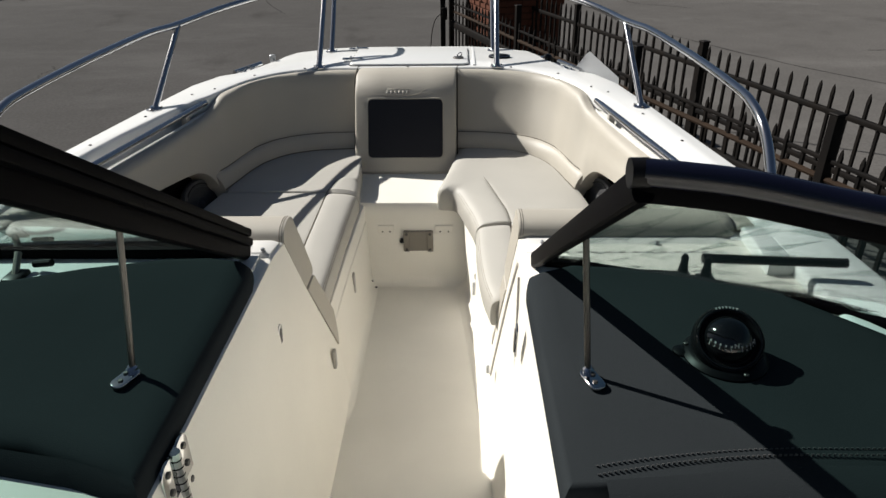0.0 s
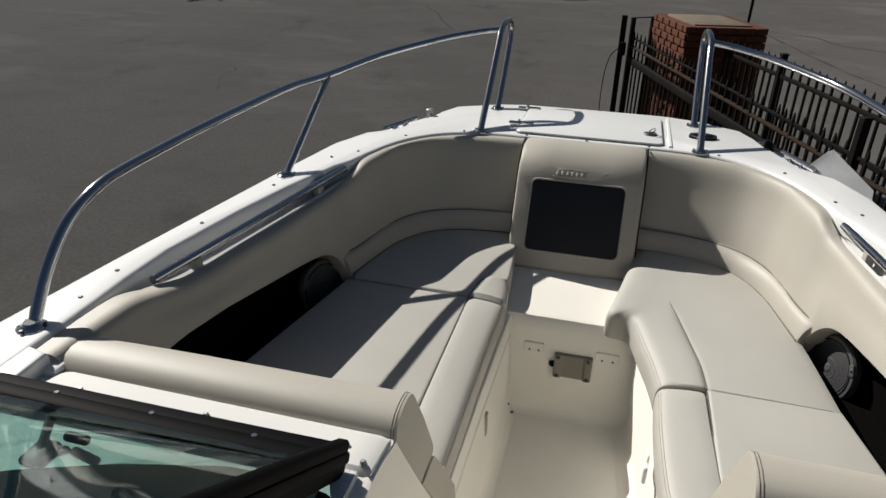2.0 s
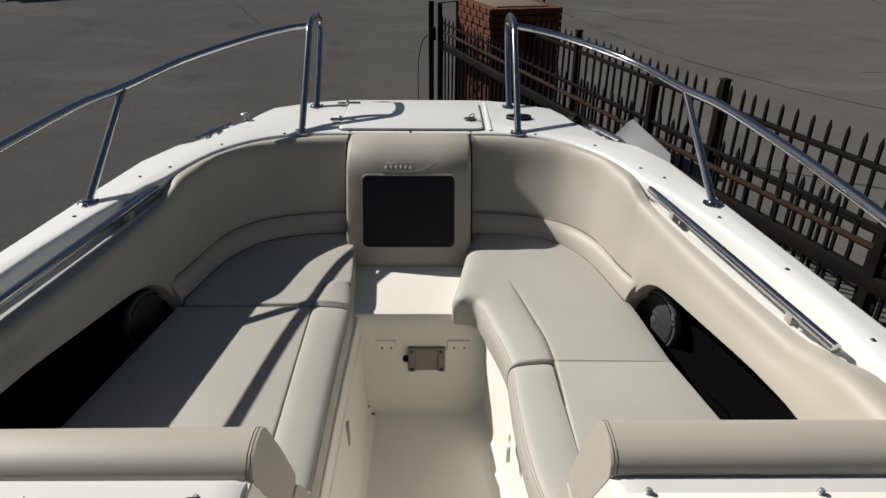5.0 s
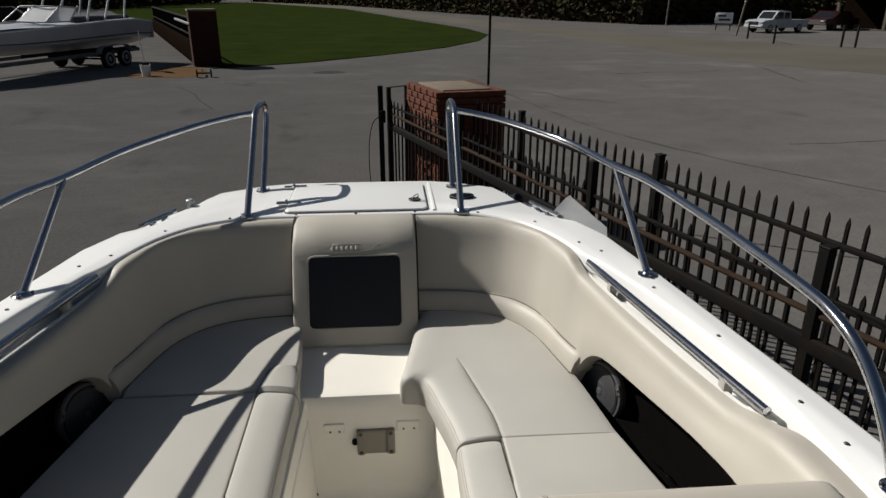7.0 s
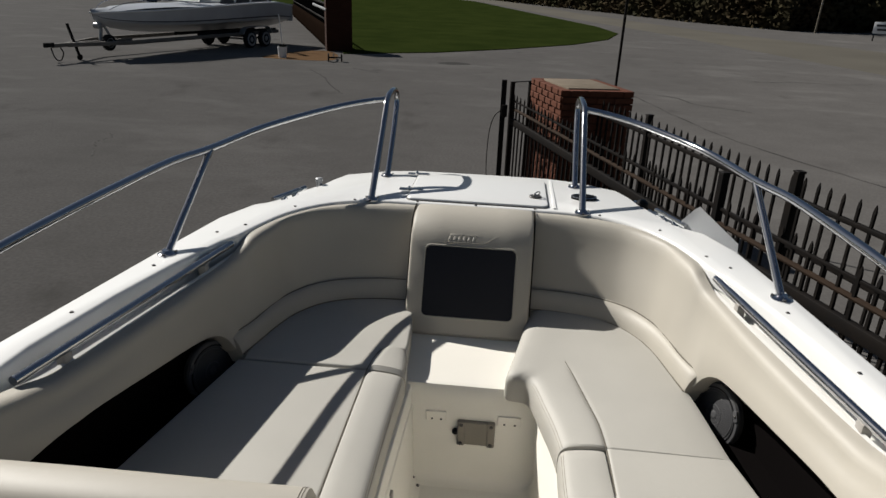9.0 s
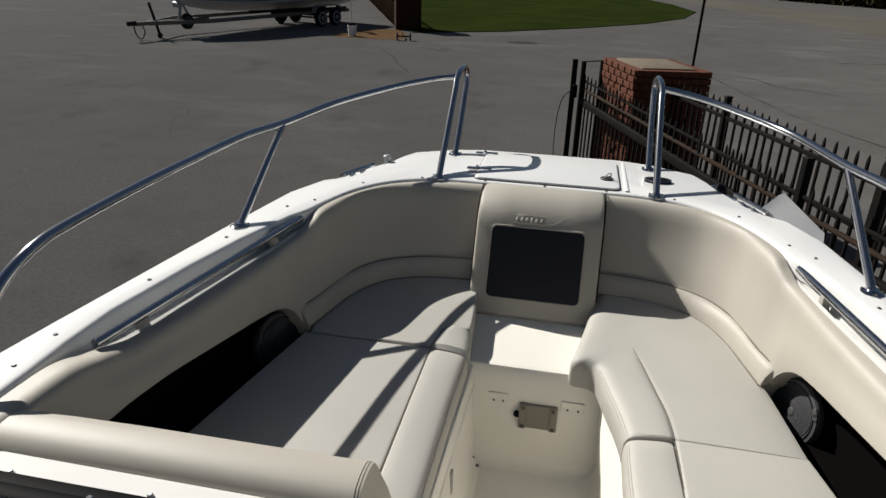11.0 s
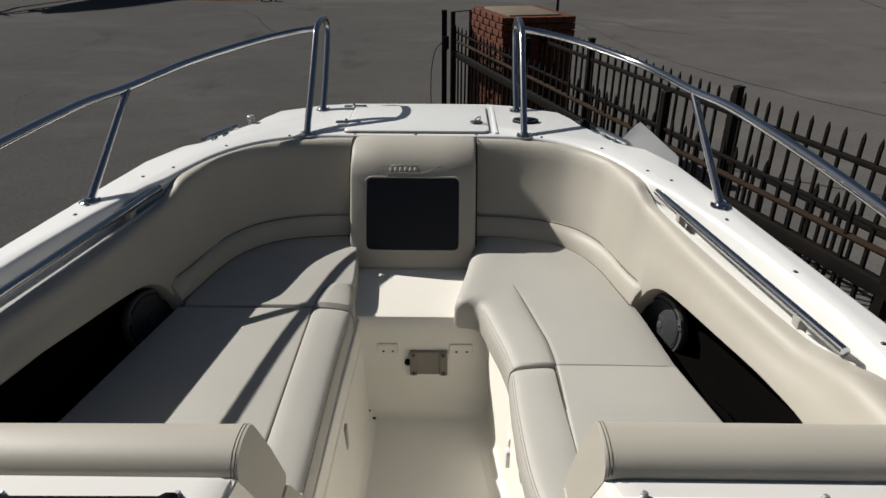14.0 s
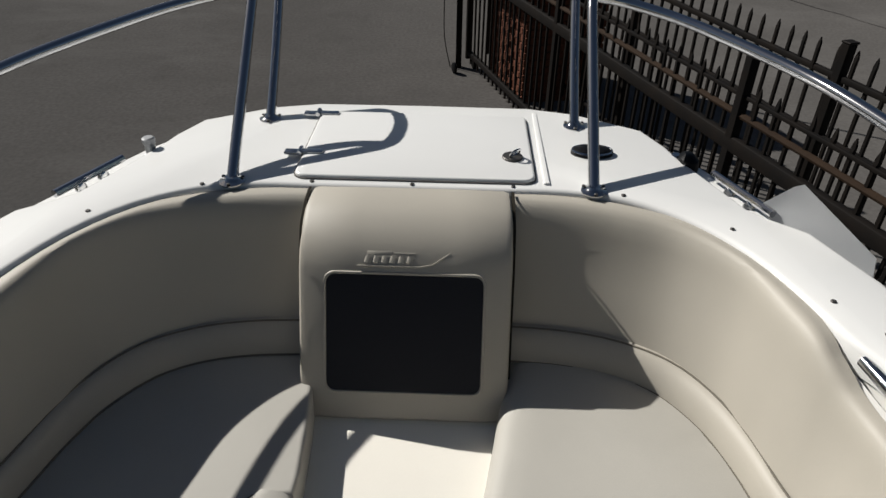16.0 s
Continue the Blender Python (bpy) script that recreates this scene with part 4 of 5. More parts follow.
    # dash pad
    if s > 0:
        line = [(0.346, 1.16), (0.352, 1.195), (0.375, 1.212), (0.44, 1.240), (0.64, 1.218), (0.81, 1.135), (0.935, 1.0), (0.985, 0.85), (1.0, 0.70), (0.346, 0.66)]
    else:
        line = [(-0.192, 1.19), (-0.200, 1.232), (-0.225, 1.258), (-0.30, 1.272), (-0.39, 1.266), (-0.54, 1.228), (-0.68, 1.175), (-0.82, 1.10), (-0.93, 1.0), (-0.985, 0.90), (-1.0, 0.78), (-0.60, 0.752), (-0.38, 0.732), (-0.192, 0.66)]
    area = sum(a[0] * b[1] - b[0] * a[1] for a, b in zip(line, line[1:] + line[:1]))
    line = line if area > 0 else line[::-1]
    rows = [[(x, y, z) for x, y in inset(line, d)] for d, z in ((0, 0.688), (0, 0.708), (0.002, 0.717), (0.006, 0.7245), (0.013, 0.730), (0.024, 0.7345), (0.036, 0.7375), (0.048, 0.739))]
    dash = part("dash", loft(rows, closed=True, ends=True), DASH, boat, "charcoal vinyl dash top", smooth=50)
    if s > 0:
        part("dash_brow", loft([[(x, 0.70, 0.733), (x, 0.66, 0.728), (x, 0.625, 0.705), (x, 0.60, 0.66), (x, 0.60, 0.5)] for x in (0.40, 0.5, 0.7, 0.91)]), DASH, dash)
    else:
        part("dash_brow", loft([[(x, y, 0.728), (x, y - 0.012, 0.715), (x, y - 0.018, 0.69), (x, y - 0.06, 0.67), (x, y - 0.12, 0.64)] for x, y in ((-0.198, 0.675), (-0.3, 0.708), (-0.5, 0.745), (-0.91, 0.775))]), DASH, dash)
        part("glove_lid", box(-0.88, -0.25, 0.44, 0.700, 0.62, 0.684, 0.012), GREYPLASTIC, boat, "grey glovebox lid")
    for k in range(70 if s > 0 else 0):
        x = 0.392 + 0.0070 * k
        y = 0.676 + 0.036 * math.sin(min(1.0, (x - 0.36) / 0.32) * math.pi / 2)
        for off in (0.0, 0.011):
            d = min(x - 0.346, y + off - 0.66, 0.048)
            z = 0.7300 + 0.0092 * math.sin(max(0.0, d - 0.013) / 0.035 * math.pi / 2)
            part("stitch", box(x - 0.0018, x + 0.0018, y + off, y + off + 0.0011, z - 0.002, z + 0.0014), DASHTHREAD, dash, smooth=0)
    # windshield
    if s > 0:
        foot, top = Vector((0.378, 1.295, 0.705)), Vector((0.376, 0.615, 1.157))
        base_line = [(0.378, 1.298, 0.702), (0.47, 1.276, 0.702), (0.56, 1.246, 0.702), (0.65, 1.214, 0.704), (0.80, 1.153, 0.710), (0.90, 1.085, 0.718), (0.965, 1.0, 0.727), (1.0, 0.85, 0.735), (1.03, 0.5, 0.74)]
        top_line = [(0.374, 0.612, 1.169), (0.45, 0.598, 1.165), (0.53, 0.58, 1.154), (0.61, 0.553, 1.145), (0.74, 0.49, 1.135), (0.84, 0.40, 1.132), (0.91, 0.28, 1.128), (0.97, 0.1, 1.11), (1.0, -0.2, 1.10)]
    else:
        foot, top = Vector((-0.238, 1.320, 0.716)), Vector((-0.245, 0.66, 1.150))
        base_line = [(-0.262, 1.320, 0.718), (-0.42, 1.318, 0.718), (-0.60, 1.316, 0.719), (-0.80, 1.314, 0.72), (-0.90, 1.304, 0.722), (-0.97, 1.22, 0.727), (-1.0, 0.95, 0.735), (-1.03, 0.6, 0.74)]
        top_line = [(-0.245, 0.66, 1.165), (-0.40, 0.65, 1.16), (-0.55, 0.60, 1.155), (-0.72, 0.52, 1.145), (-0.82, 0.44, 1.135), (-0.90, 0.30, 1.125), (-0.95, 0.15, 1.11), (-1.0, -0.2, 1.10)]
    bl, tl = spline(base_line, 4), spline(top_line, 4)
    shield = part("windshield", bar([p + Vector((0, 0 if s > 0 else -0.006, 0)) for p in bl], 0.018 if s > 0 else 0.028, 0.016 if s > 0 else 0.024, r=0.15), ALU, boat, "tinted wrap windshield in a dark frame")
    part("top_rail", tube(tl, 0.0125, 14), RAILBLUE, shield, "glossy dark blue top rail")
    part("rail_gasket", bar([p + Vector((0, 0.006, -0.018)) for p in tl], 0.012, 0.024), ALU, shield)
    d = (top - foot).normalized()
    part("upright", bar([foot, foot.lerp(top, 0.5), top], 0.034 if s > 0 else 0.045, 0.020, (1, 0, 0)), ALU, shield, "dark raked end frame")
    if s > 0:
        part("corner_cap", moved(disc(0.0135, 0.024, 16), Matrix.Translation(top + Vector((-0.014, -0.002, 0.011))) @ pose(0, 0, 0, 0, 90, 0)), PLASTIC, shield)
        part("cap_screw", moved(disc(0.007, 0.004, 8), Matrix.Translation(foot.lerp(top, 0.93) + Vector((0.005, -0.012, 0.022))) @ pose(0, 0, 0, -35, 0, 0)), STEEL, shield)
    else:
        for o in (0.026, 0.048):
            part("folded_frame", bar([foot + Vector((0.012, -0.012, o)), top + Vector((0.012, 0.0, o))], 0.018, 0.020, (1, 0, 0)), ALU, shield)
        part("frame_flange", bar([p + Vector((0, 0.016, 0.0)) for p in bl[:17]], 0.030, 0.016, r=0.15), ALU, shield)
        for x in (-0.741, -0.560, -0.379):
            part("frame_screw", moved(disc(0.0052, 0.004, 10), pose(x, 1.324, 0.7265)), STEEL, shield)
    pane = loft([[b.lerp(t, 0.02 + 0.96 * k / 6) for k in range(7)] for b, t in zip(bl, tl)])
    bmesh.ops.solidify(pane, geom=pane.faces[:], thickness=0.005)
    part("pane", pane, GLASS, shield, "green tinted glass")
    a, b = (Vector((0.410, 0.872, 0.742)), Vector((0.392, 0.905, 0.975))) if s > 0 else (Vector((-0.283, 0.872, 0.742)), Vector((-0.262, 0.905, 0.985)))
    strut = part("strut", tube([a, b], 0.0048, 10), STRUT, shield, "slim stainless strut")
    part("strut_foot", join(moved(slab(rounded(-0.013, 0.013, -0.024, 0.024, 0.011), 0, 0.004, 0.002), pose(a.x + s * 0.004, a.y - 0.016, 0.7435, 0, 0, s * 20)), moved(disc(0.009, 0.012, 10), pose(a.x, a.y, 0.744))), STEEL, strut)
    for k in (-0.026, -0.008):
        part("strut_screw", moved(disc(0.004, 0.003, 8), pose(a.x + s * 0.006, a.y + k, 0.747)), SCREW, strut)
    part("strut_cap", moved(disc(0.011, 0.012, 10), pose(b.x, b.y, b.z - 0.006)), STEEL, strut)


for s in (1, -1):
    console(s)


def door_hinge():
    h = part("door_hinge", moved(slab(rounded(-0.045, -0.004, -0.05, 0.05, 0.016), 0, 0.004, 0.0015), pose(-0.1855, 0.748, 0.655, 90, 0, 90)), STEEL, boat, "heavy stainless hinge with a ribbed knuckle")
    part("hinge_leaf", moved(slab(rounded(0.004, 0.045, -0.05, 0.05, 0.016), 0, 0.004, 0.0015), pose(-0.1855, 0.748, 0.655, 90, 0, 90)), STEEL, h)
    for k in range(7):
        z = 0.608 + 0.014 * k
        part("knuckle", tube([(-0.181, 0.748, z), (-0.181, 0.748, z + 0.011)], 0.0085, 10), STEEL, h)
    for dy in (-0.028, 0.028):
        for dz in (-0.033, 0.0, 0.033):
            part("hinge_screw", moved(disc(0.0055, 0.003, 10), pose(-0.1816, 0.748 + dy, 0.655 + dz, 90, 0, 90)), SCREW, h)


door_hinge()


def wiper_latch():
    """Clamp knobs and a folded tube on the starboard base rail."""
    w = part("window_clamp", tube([(0.695, 1.224, 0.748), (0.80, 1.213, 0.749), (0.96, 1.195, 0.752)], 0.0095, 10), PLASTIC, boat, "black clamp bar on the base rail")
    for x, y in ((0.660, 1.220), (0.702, 1.210)):
        part("clamp_knob", moved(lathe([(0.012, 0), (0.010, 0.020), (0.007, 0.036), (0.008, 0.047), (0.004, 0.054)], 12), pose(x, y, 0.705)), PLASTIC, w)
        part("clamp_pad", box(x - 0.017, x + 0.017, y - 0.014, y + 0.014, 0.700, 0.716, 0.004), PLASTIC, w)

    w = part("window_clamp", box(-0.700, -0.662, 1.195, 1.245, 0.689, 0.716, 0.006), PLASTIC, boat, "black clamp bracket on the base rail")
    part("clamp_knob", tube([(-0.655, 1.25, 0.722), (-0.615, 1.245, 0.728)], 0.008, 10), PLASTIC, w)
    part("clamp_stem", tube([(-0.682, 1.22, 0.71), (-0.69, 1.262, 0.742)], 0.007, 10), GREYPLASTIC, w)


wiper_latch()


def compass():
    c = thing("compass", "black dome compass tilted on the charcoal dash", "compass", (0.632, 0.920, 0.738))
    part("base", lathe([(0.064, 0), (0.064, 0.004), (0.058, 0.010), (0.052, 0.013)], 32), PLASTIC, c)
    part("flange", moved(lathe([(0.016, 0), (0.015, 0.004), (0.010, 0.007)], 14), pose(-0.062, 0.012, 0)), PLASTIC, c)
    tilt = pose(-0.004, -0.002, 0.030, 40, 0, -8)
    part("housing", moved(lathe([(0.040, -0.034), (0.048, -0.016), (0.0525, 0.004), (0.0525, 0.016), (0.050, 0.020), (0.0455, 0.021), (0.040, 0.016)], 36), tilt), PLASTIC, c)
    part("ring", moved(tube([(0.046 * math.cos(radians(10 * k)), 0.046 * math.sin(radians(10 * k)), 0.0205) for k in range(37)], 0.0022, 6), tilt), GLOSSBLACK, c)
    R = 0.0405
    ball = tilt @ Vector((0, 0, 0.002))
    part("dome", moved(lathe([(R * math.cos(radians(a)), R * math.sin(radians(a))) for a in (-10, 5, 20, 35, 50, 65, 78, 86)], 36), tilt @ pose(0, 0, 0.002)), GLOSSBLACK, c, "glossy black dome")

    def on_ball(az, el, lift=0.0004):
        n = Vector((math.sin(radians(az)) * math.cos(radians(el)), -math.cos(radians(az)) * math.cos(radians(el)), math.sin(radians(el))))
        return Matrix.Translation(ball + n * (R + lift)) @ n.to_track_quat("Z", "Y").to_matrix().to_4x4()
    for k in range(11):
        if k != 5:
            part("tick", moved(box(-0.0005, 0.0005, -0.0015, 0.0015 if k % 2 else 0.0028, -0.0006, 0.0004), on_ball(-60 + 12 * k, 16)), STITCH, c)
            part("figure", moved(box(-0.0013, 0.0013, -0.0015, 0.0015, -0.0006, 0.0004), on_ball(-60 + 12 * k, 24)), STITCH, c)
    face = on_ball(0, 27)
    cu = bpy.data.curves.new("letter", "FONT")
    cu.body, cu.size, cu.extrude, cu.align_x = "N", 0.010, 0.0004, "CENTER"
    tmp = bpy.data.objects.new("tmp", cu)
    me = bpy.data.meshes.new_from_object(tmp)
    bpy.data.objects.remove(tmp)
    letter = new("heading_letter", me)
    me.materials.append(STITCH)
    letter.parent = c
    letter.matrix_local = face @ pose(0, -0.004, 0.0)
    for k in range(7):
        part("maker_mark", moved(box(-0.0011, 0.0011, -0.002, 0.002, 0, 0.0005), tilt @ pose(0, 0, 0, 0, 0, 21 - 6 * k) @ pose(0, 0.0495, 0.0205, -18, 0, 0)), STITCH, c)
    for a in (40, 160, 280):
        part("base_screw", moved(disc(0.004, 0.003, 8), pose(0.059 * math.cos(radians(a)), 0.059 * math.sin(radians(a)), 0.010)), SCREW, c)


compass()

# rails
for s in (1, -1):
    main = spline([(s * x, y, z) for x, y, z in ((0.402, 3.402, 1.030), (0.494, 3.378, 1.018), (0.622, 3.275, 0.998), (0.783, 3.02, 0.970), (0.853, 2.705, 0.957), (0.894, 2.519, 0.957), (0.924, 2.245, 0.947), (0.943, 2.022, 0.936),
                                                 (0.954, 1.82, 0.924), (0.956, 1.74, 0.914), (0.956, 1.665, 0.890), (0.956, 1.605, 0.850), (0.952, 1.54, 0.785), (0.943, 1.475, 0.70))], 7)
    rail = part("bow_rail", tube(main, 0.0125, 14), STEEL, boat, "polished stainless bow rail")
    loop = spline([(s * x, y, z) for x, y, z in ((0.39, 3.018, 0.72), (0.394, 3.19, 0.863), (0.398, 3.345, 0.992), (0.400, 3.385, 1.022), (0.399, 3.43, 1.042), (0.397, 3.50, 1.050), (0.396, 3.56, 1.045), (0.395, 3.60, 1.022), (0.394, 3.60, 0.985),
                                                  (0.392, 3.555, 0.935), (0.39, 3.455, 0.828), (0.39, 3.355, 0.72))], 6)
    part("loop_stanchion", tube(loop, 0.0125, 14), STEEL, rail, "hairpin stanchion")
    part("stanchion", tube([(s * 0.862, 2.380, 0.72), (s * 0.851, 2.70, 0.954)], 0.011, 12), STEEL, rail)
    for x, y, ax in ((0.39, 3.018, 35), (0.39, 3.355, 35), (0.862, 2.380, 40), (0.942, 1.48, 30)):
        foot = part("rail_base", moved(lathe([(0.028, 0), (0.028, 0.003), (0.020, 0.006), (0.015, 0.010), (0.013, 0.014)], 20), pose(s * x, y, DECK - 0.001)), STEEL, rail)
        for k in range(3):
            a = radians(30 + 120 * k)
            part("base_screw", moved(disc(0.004, 0.003, 8), pose(s * x + 0.0245 * math.cos(a), y + 0.0245 * math.sin(a), DECK + 0.005)), SCREW, rail)


def white_sheet():
    """A stiff white plastic sheet folded over the starboard gunwale."""
    near, peak, tail, foot = Vector((0.722, 2.985, 0.712)), Vector((0.768, 2.926, 0.803)), Vector((0.872, 2.79, 0.722)), Vector((0.872, 2.76, 0.640))
    rows = []
    for i in range(13):
        u = i / 12
        top = near.lerp(peak, u / 0.4) if u < 0.4 else peak.lerp(tail, (u - 0.4) / 0.6)
        base = near.lerp(foot, u)
        rows.append([base.lerp(top, k / 5) + Vector((0.006, 0.004, 0.004)) * math.sin(math.pi * k / 5) * math.sin(math.pi * u) for k in range(6)])
    bm = loft(rows)
    bmesh.ops.solidify(bm, geom=bm.faces[:], thickness=0.003)
    single("plastic_sheet", bm, WHITE, "stiff white plastic sheet folded over the gunwale", "sheet")


white_sheet()


# ---- fence, gate and pillar ----
def lerp2(a, b, t):
    return (a[0] + (b[0] - a[0]) * t, a[1] + (b[1] - a[1]) * t)


def spear(h, w=0.0088):
    """A square picket with a short pointed tip."""
    ring = lambda a, b, z: [(-a, -b, z), (a, -b, z), (a, b, z), (-a, b, z)]
    rows = [ring(w, w, 0), ring(w, w, h - 0.058), ring(w * 1.25, w * 0.8, h - 0.045), ring(w * 0.9, w * 0.6, h - 0.022), ring(0.002, 0.002, h)]
    return finish(loft(rows, closed=True, ends=True), "picket", IRON, 0)


def fence(name, p, q, posts, spacing, tip, rails, label, post_top=0.40):
    f = thing(name, label, "fence")
    turn = math.degrees(math.atan2(q[1] - p[1], q[0] - p[0]))
    n = int(math.dist(p, q) / spacing)
    me = spear(tip - GROUND - 0.06)
    rnd = random.Random(7)
    for i in range(n):
        x, y = lerp2(p, q, (i + 0.5) / n)
        ob = new("picket", me)
        ob.parent = f
        ob.matrix_local = pose(x, y, GROUND + 0.06, rnd.uniform(-0.4, 0.4), rnd.uniform(-0.4, 0.4), turn)
    for z, w, h, mat in rails:
        part("rail", bar([(*p, z), (*q, z)], w, h, r=0.5 if mat is RUST else 0.2), mat, f, "rust-brown pipe rail" if mat is RUST else "")
    for t in posts:
        x, y = lerp2(p, q, t)
        post = part("post", moved(box(-0.027, 0.027, -0.027, 0.027, GROUND, post_top - 0.012, 0.004, 1), pose(x, y, 0, 0, 0, turn)), IRON, f)
        part("post_cap", moved(box(-0.032, 0.032, -0.032, 0.032, post_top - 0.012, post_top, 0.004, 1), pose(x, y, 0, 0, 0, turn)), IRON, post)
    return f


FA, FD = (1.09, 8.30), (4.35, -1.8)
fence("iron_fence", FA, FD, [0.11, 0.303, 0.496, 0.689, 0.88], 0.118, 0.37, ((0.21, 0.03, 0.035, IRON), (-0.12, 0.03, 0.035, IRON), (-0.98, 0.03, 0.035, IRON)), "black iron picket fence with spear tips and square posts")
gate = fence("sliding_gate", (0.16, 9.2), (3.58, -0.95), [0.20, 0.405, 0.575, 0.76], 0.118, 0.235,
             ((0.155, 0.022, 0.022, IRON), (0.055, 0.036, 0.036, RUST), (-0.105, 0.055, 0.085, IRON), (-0.98, 0.05, 0.06, IRON)), "black iron sliding gate with rust-brown rails parked along the fence")
part("end_post", box(0.01, 0.075, 9.17, 9.235, GROUND, 0.40, 0.005), IRON, gate)
part("end_frame", bar([(0.147, 9.22, GROUND + 0.1), (0.147, 9.22, 0.375), (0.376, 9.40, 0.375), (0.376, 9.40, GROUND + 0.1)], 0.05, 0.05, (0.6, -0.8, 0.05)), IRON, gate)
part("latch_box", box(0.03, 0.10, 9.12, 9.19, -0.05, 0.10, 0.008), IRON, gate)
part("cable", tube(spline([(0.02, 9.2, 0.02), (-0.07, 9.2, -0.08), (-0.12, 9.2, -0.35), (-0.12, 9.2, -0.8), (-0.05, 9.2, GROUND)], 5), 0.006, 6), IRON, gate)
for x, y in ((0.0, 9.0), (0.22, 9.15)):
    part("gate_wheel", moved(lathe([(0.05, -0.018), (0.06, -0.012), (0.06, 0.012), (0.05, 0.018)], 16), pose(x, y, GROUND + 0.06, 0, 90, 20)), PLASTIC, gate)


def pillar():
    p = thing("brick_pillar", "red brick gate pillar with a weathered concrete cap", "pillar")
    o, u, v = Vector((0.69, 8.17, 0)), Vector((0.775, 0.15, 0)), Vector((-0.308, 0.945, 0))
    L, W = u.length, v.length
    u, v = u.normalized(), v.normalized()
    m = Matrix(((u.x, v.x, 0, o.x), (u.y, v.y, 0, o.y), (0, 0, 1, 0), (0, 0, 0, 1)))
    part("core", moved(box(0.012, L - 0.012, 0.012, W - 0.012, GROUND, 0.40), m), MORTAR, p)
    part("cap", moved(box(0.10, L - 0.10, 0.10, W - 0.10, 0.40, 0.462, 0.008), m), STONE, p, "stained concrete cap")
    bh, bl, j = 0.062, 0.2, 0.011
    brick = finish(box(-bl / 2, bl / 2, -0.05, 0.05, 0, bh, 0.004, 1), "brick", BRICK, 0)
    half = finish(box(-bl / 4, bl / 4, -0.05, 0.05, 0, bh, 0.004, 1), "brick", BRICK, 0)
    rest = []
    rnd = random.Random(3)
    rows = int((0.47 - GROUND) / (bh + j))
    for face, (a, d, n, length) in enumerate((((0, 0), (1, 0), (0, 1), L), ((0, 0), (0, 1), (1, 0), W), ((0, W), (1, 0), (0, -1), L), ((L, 0), (0, 1), (-1, 0), W))):
        count = round(length / (bl + j))
        step = length / count
        for r in range(rows):
            z = GROUND + 0.003 + r * (bh + j)
            grow = 0.018 if r >= rows - 3 else 0.0
            for k in range(count + (r % 2)):
                c = (k + 0.5) * step - (step / 2 if r % 2 else 0)
                short = r % 2 and k in (0, count)
                if short:
                    c = step / 4 if k == 0 else length - step / 4
                q = Vector((a[0] + d[0] * c + n[0] * (0.052 - grow), a[1] + d[1] * c + n[1] * (0.052 - grow), z + rnd.uniform(-0.001, 0.001)))
                mm = m @ Matrix.Translation(q) @ pose(0, 0, 0, 0, 0, math.degrees(math.atan2(d[1], d[0])) + rnd.uniform(-0.4, 0.4))
                if face < 2:
                    ob = new("brick", half if short else brick)
                    ob.parent = p
                    ob.matrix_local = mm
                else:
                    rest.append(moved(box(-bl / 2 * (0.5 if short else 1), bl / 2 * (0.5 if short else 1), -0.05, 0.05, 0, bh), mm))
    tagged(part("brickwork", join(*rest), BRICK, p, smooth=0), kind="stuff")
    pole = thing("thin_pole", "thin black pole standing behind the brick pillar", "pole")
    part("shaft", tube([(1.375, 9.05, GROUND), (1.40, 9.08, 2.6)], 0.016, 8), IRON, pole)
    part("bracket", box(1.33, 1.44, 8.98, 9.05, 0.22, 0.30, 0.01), IRON, pole)


pillar()


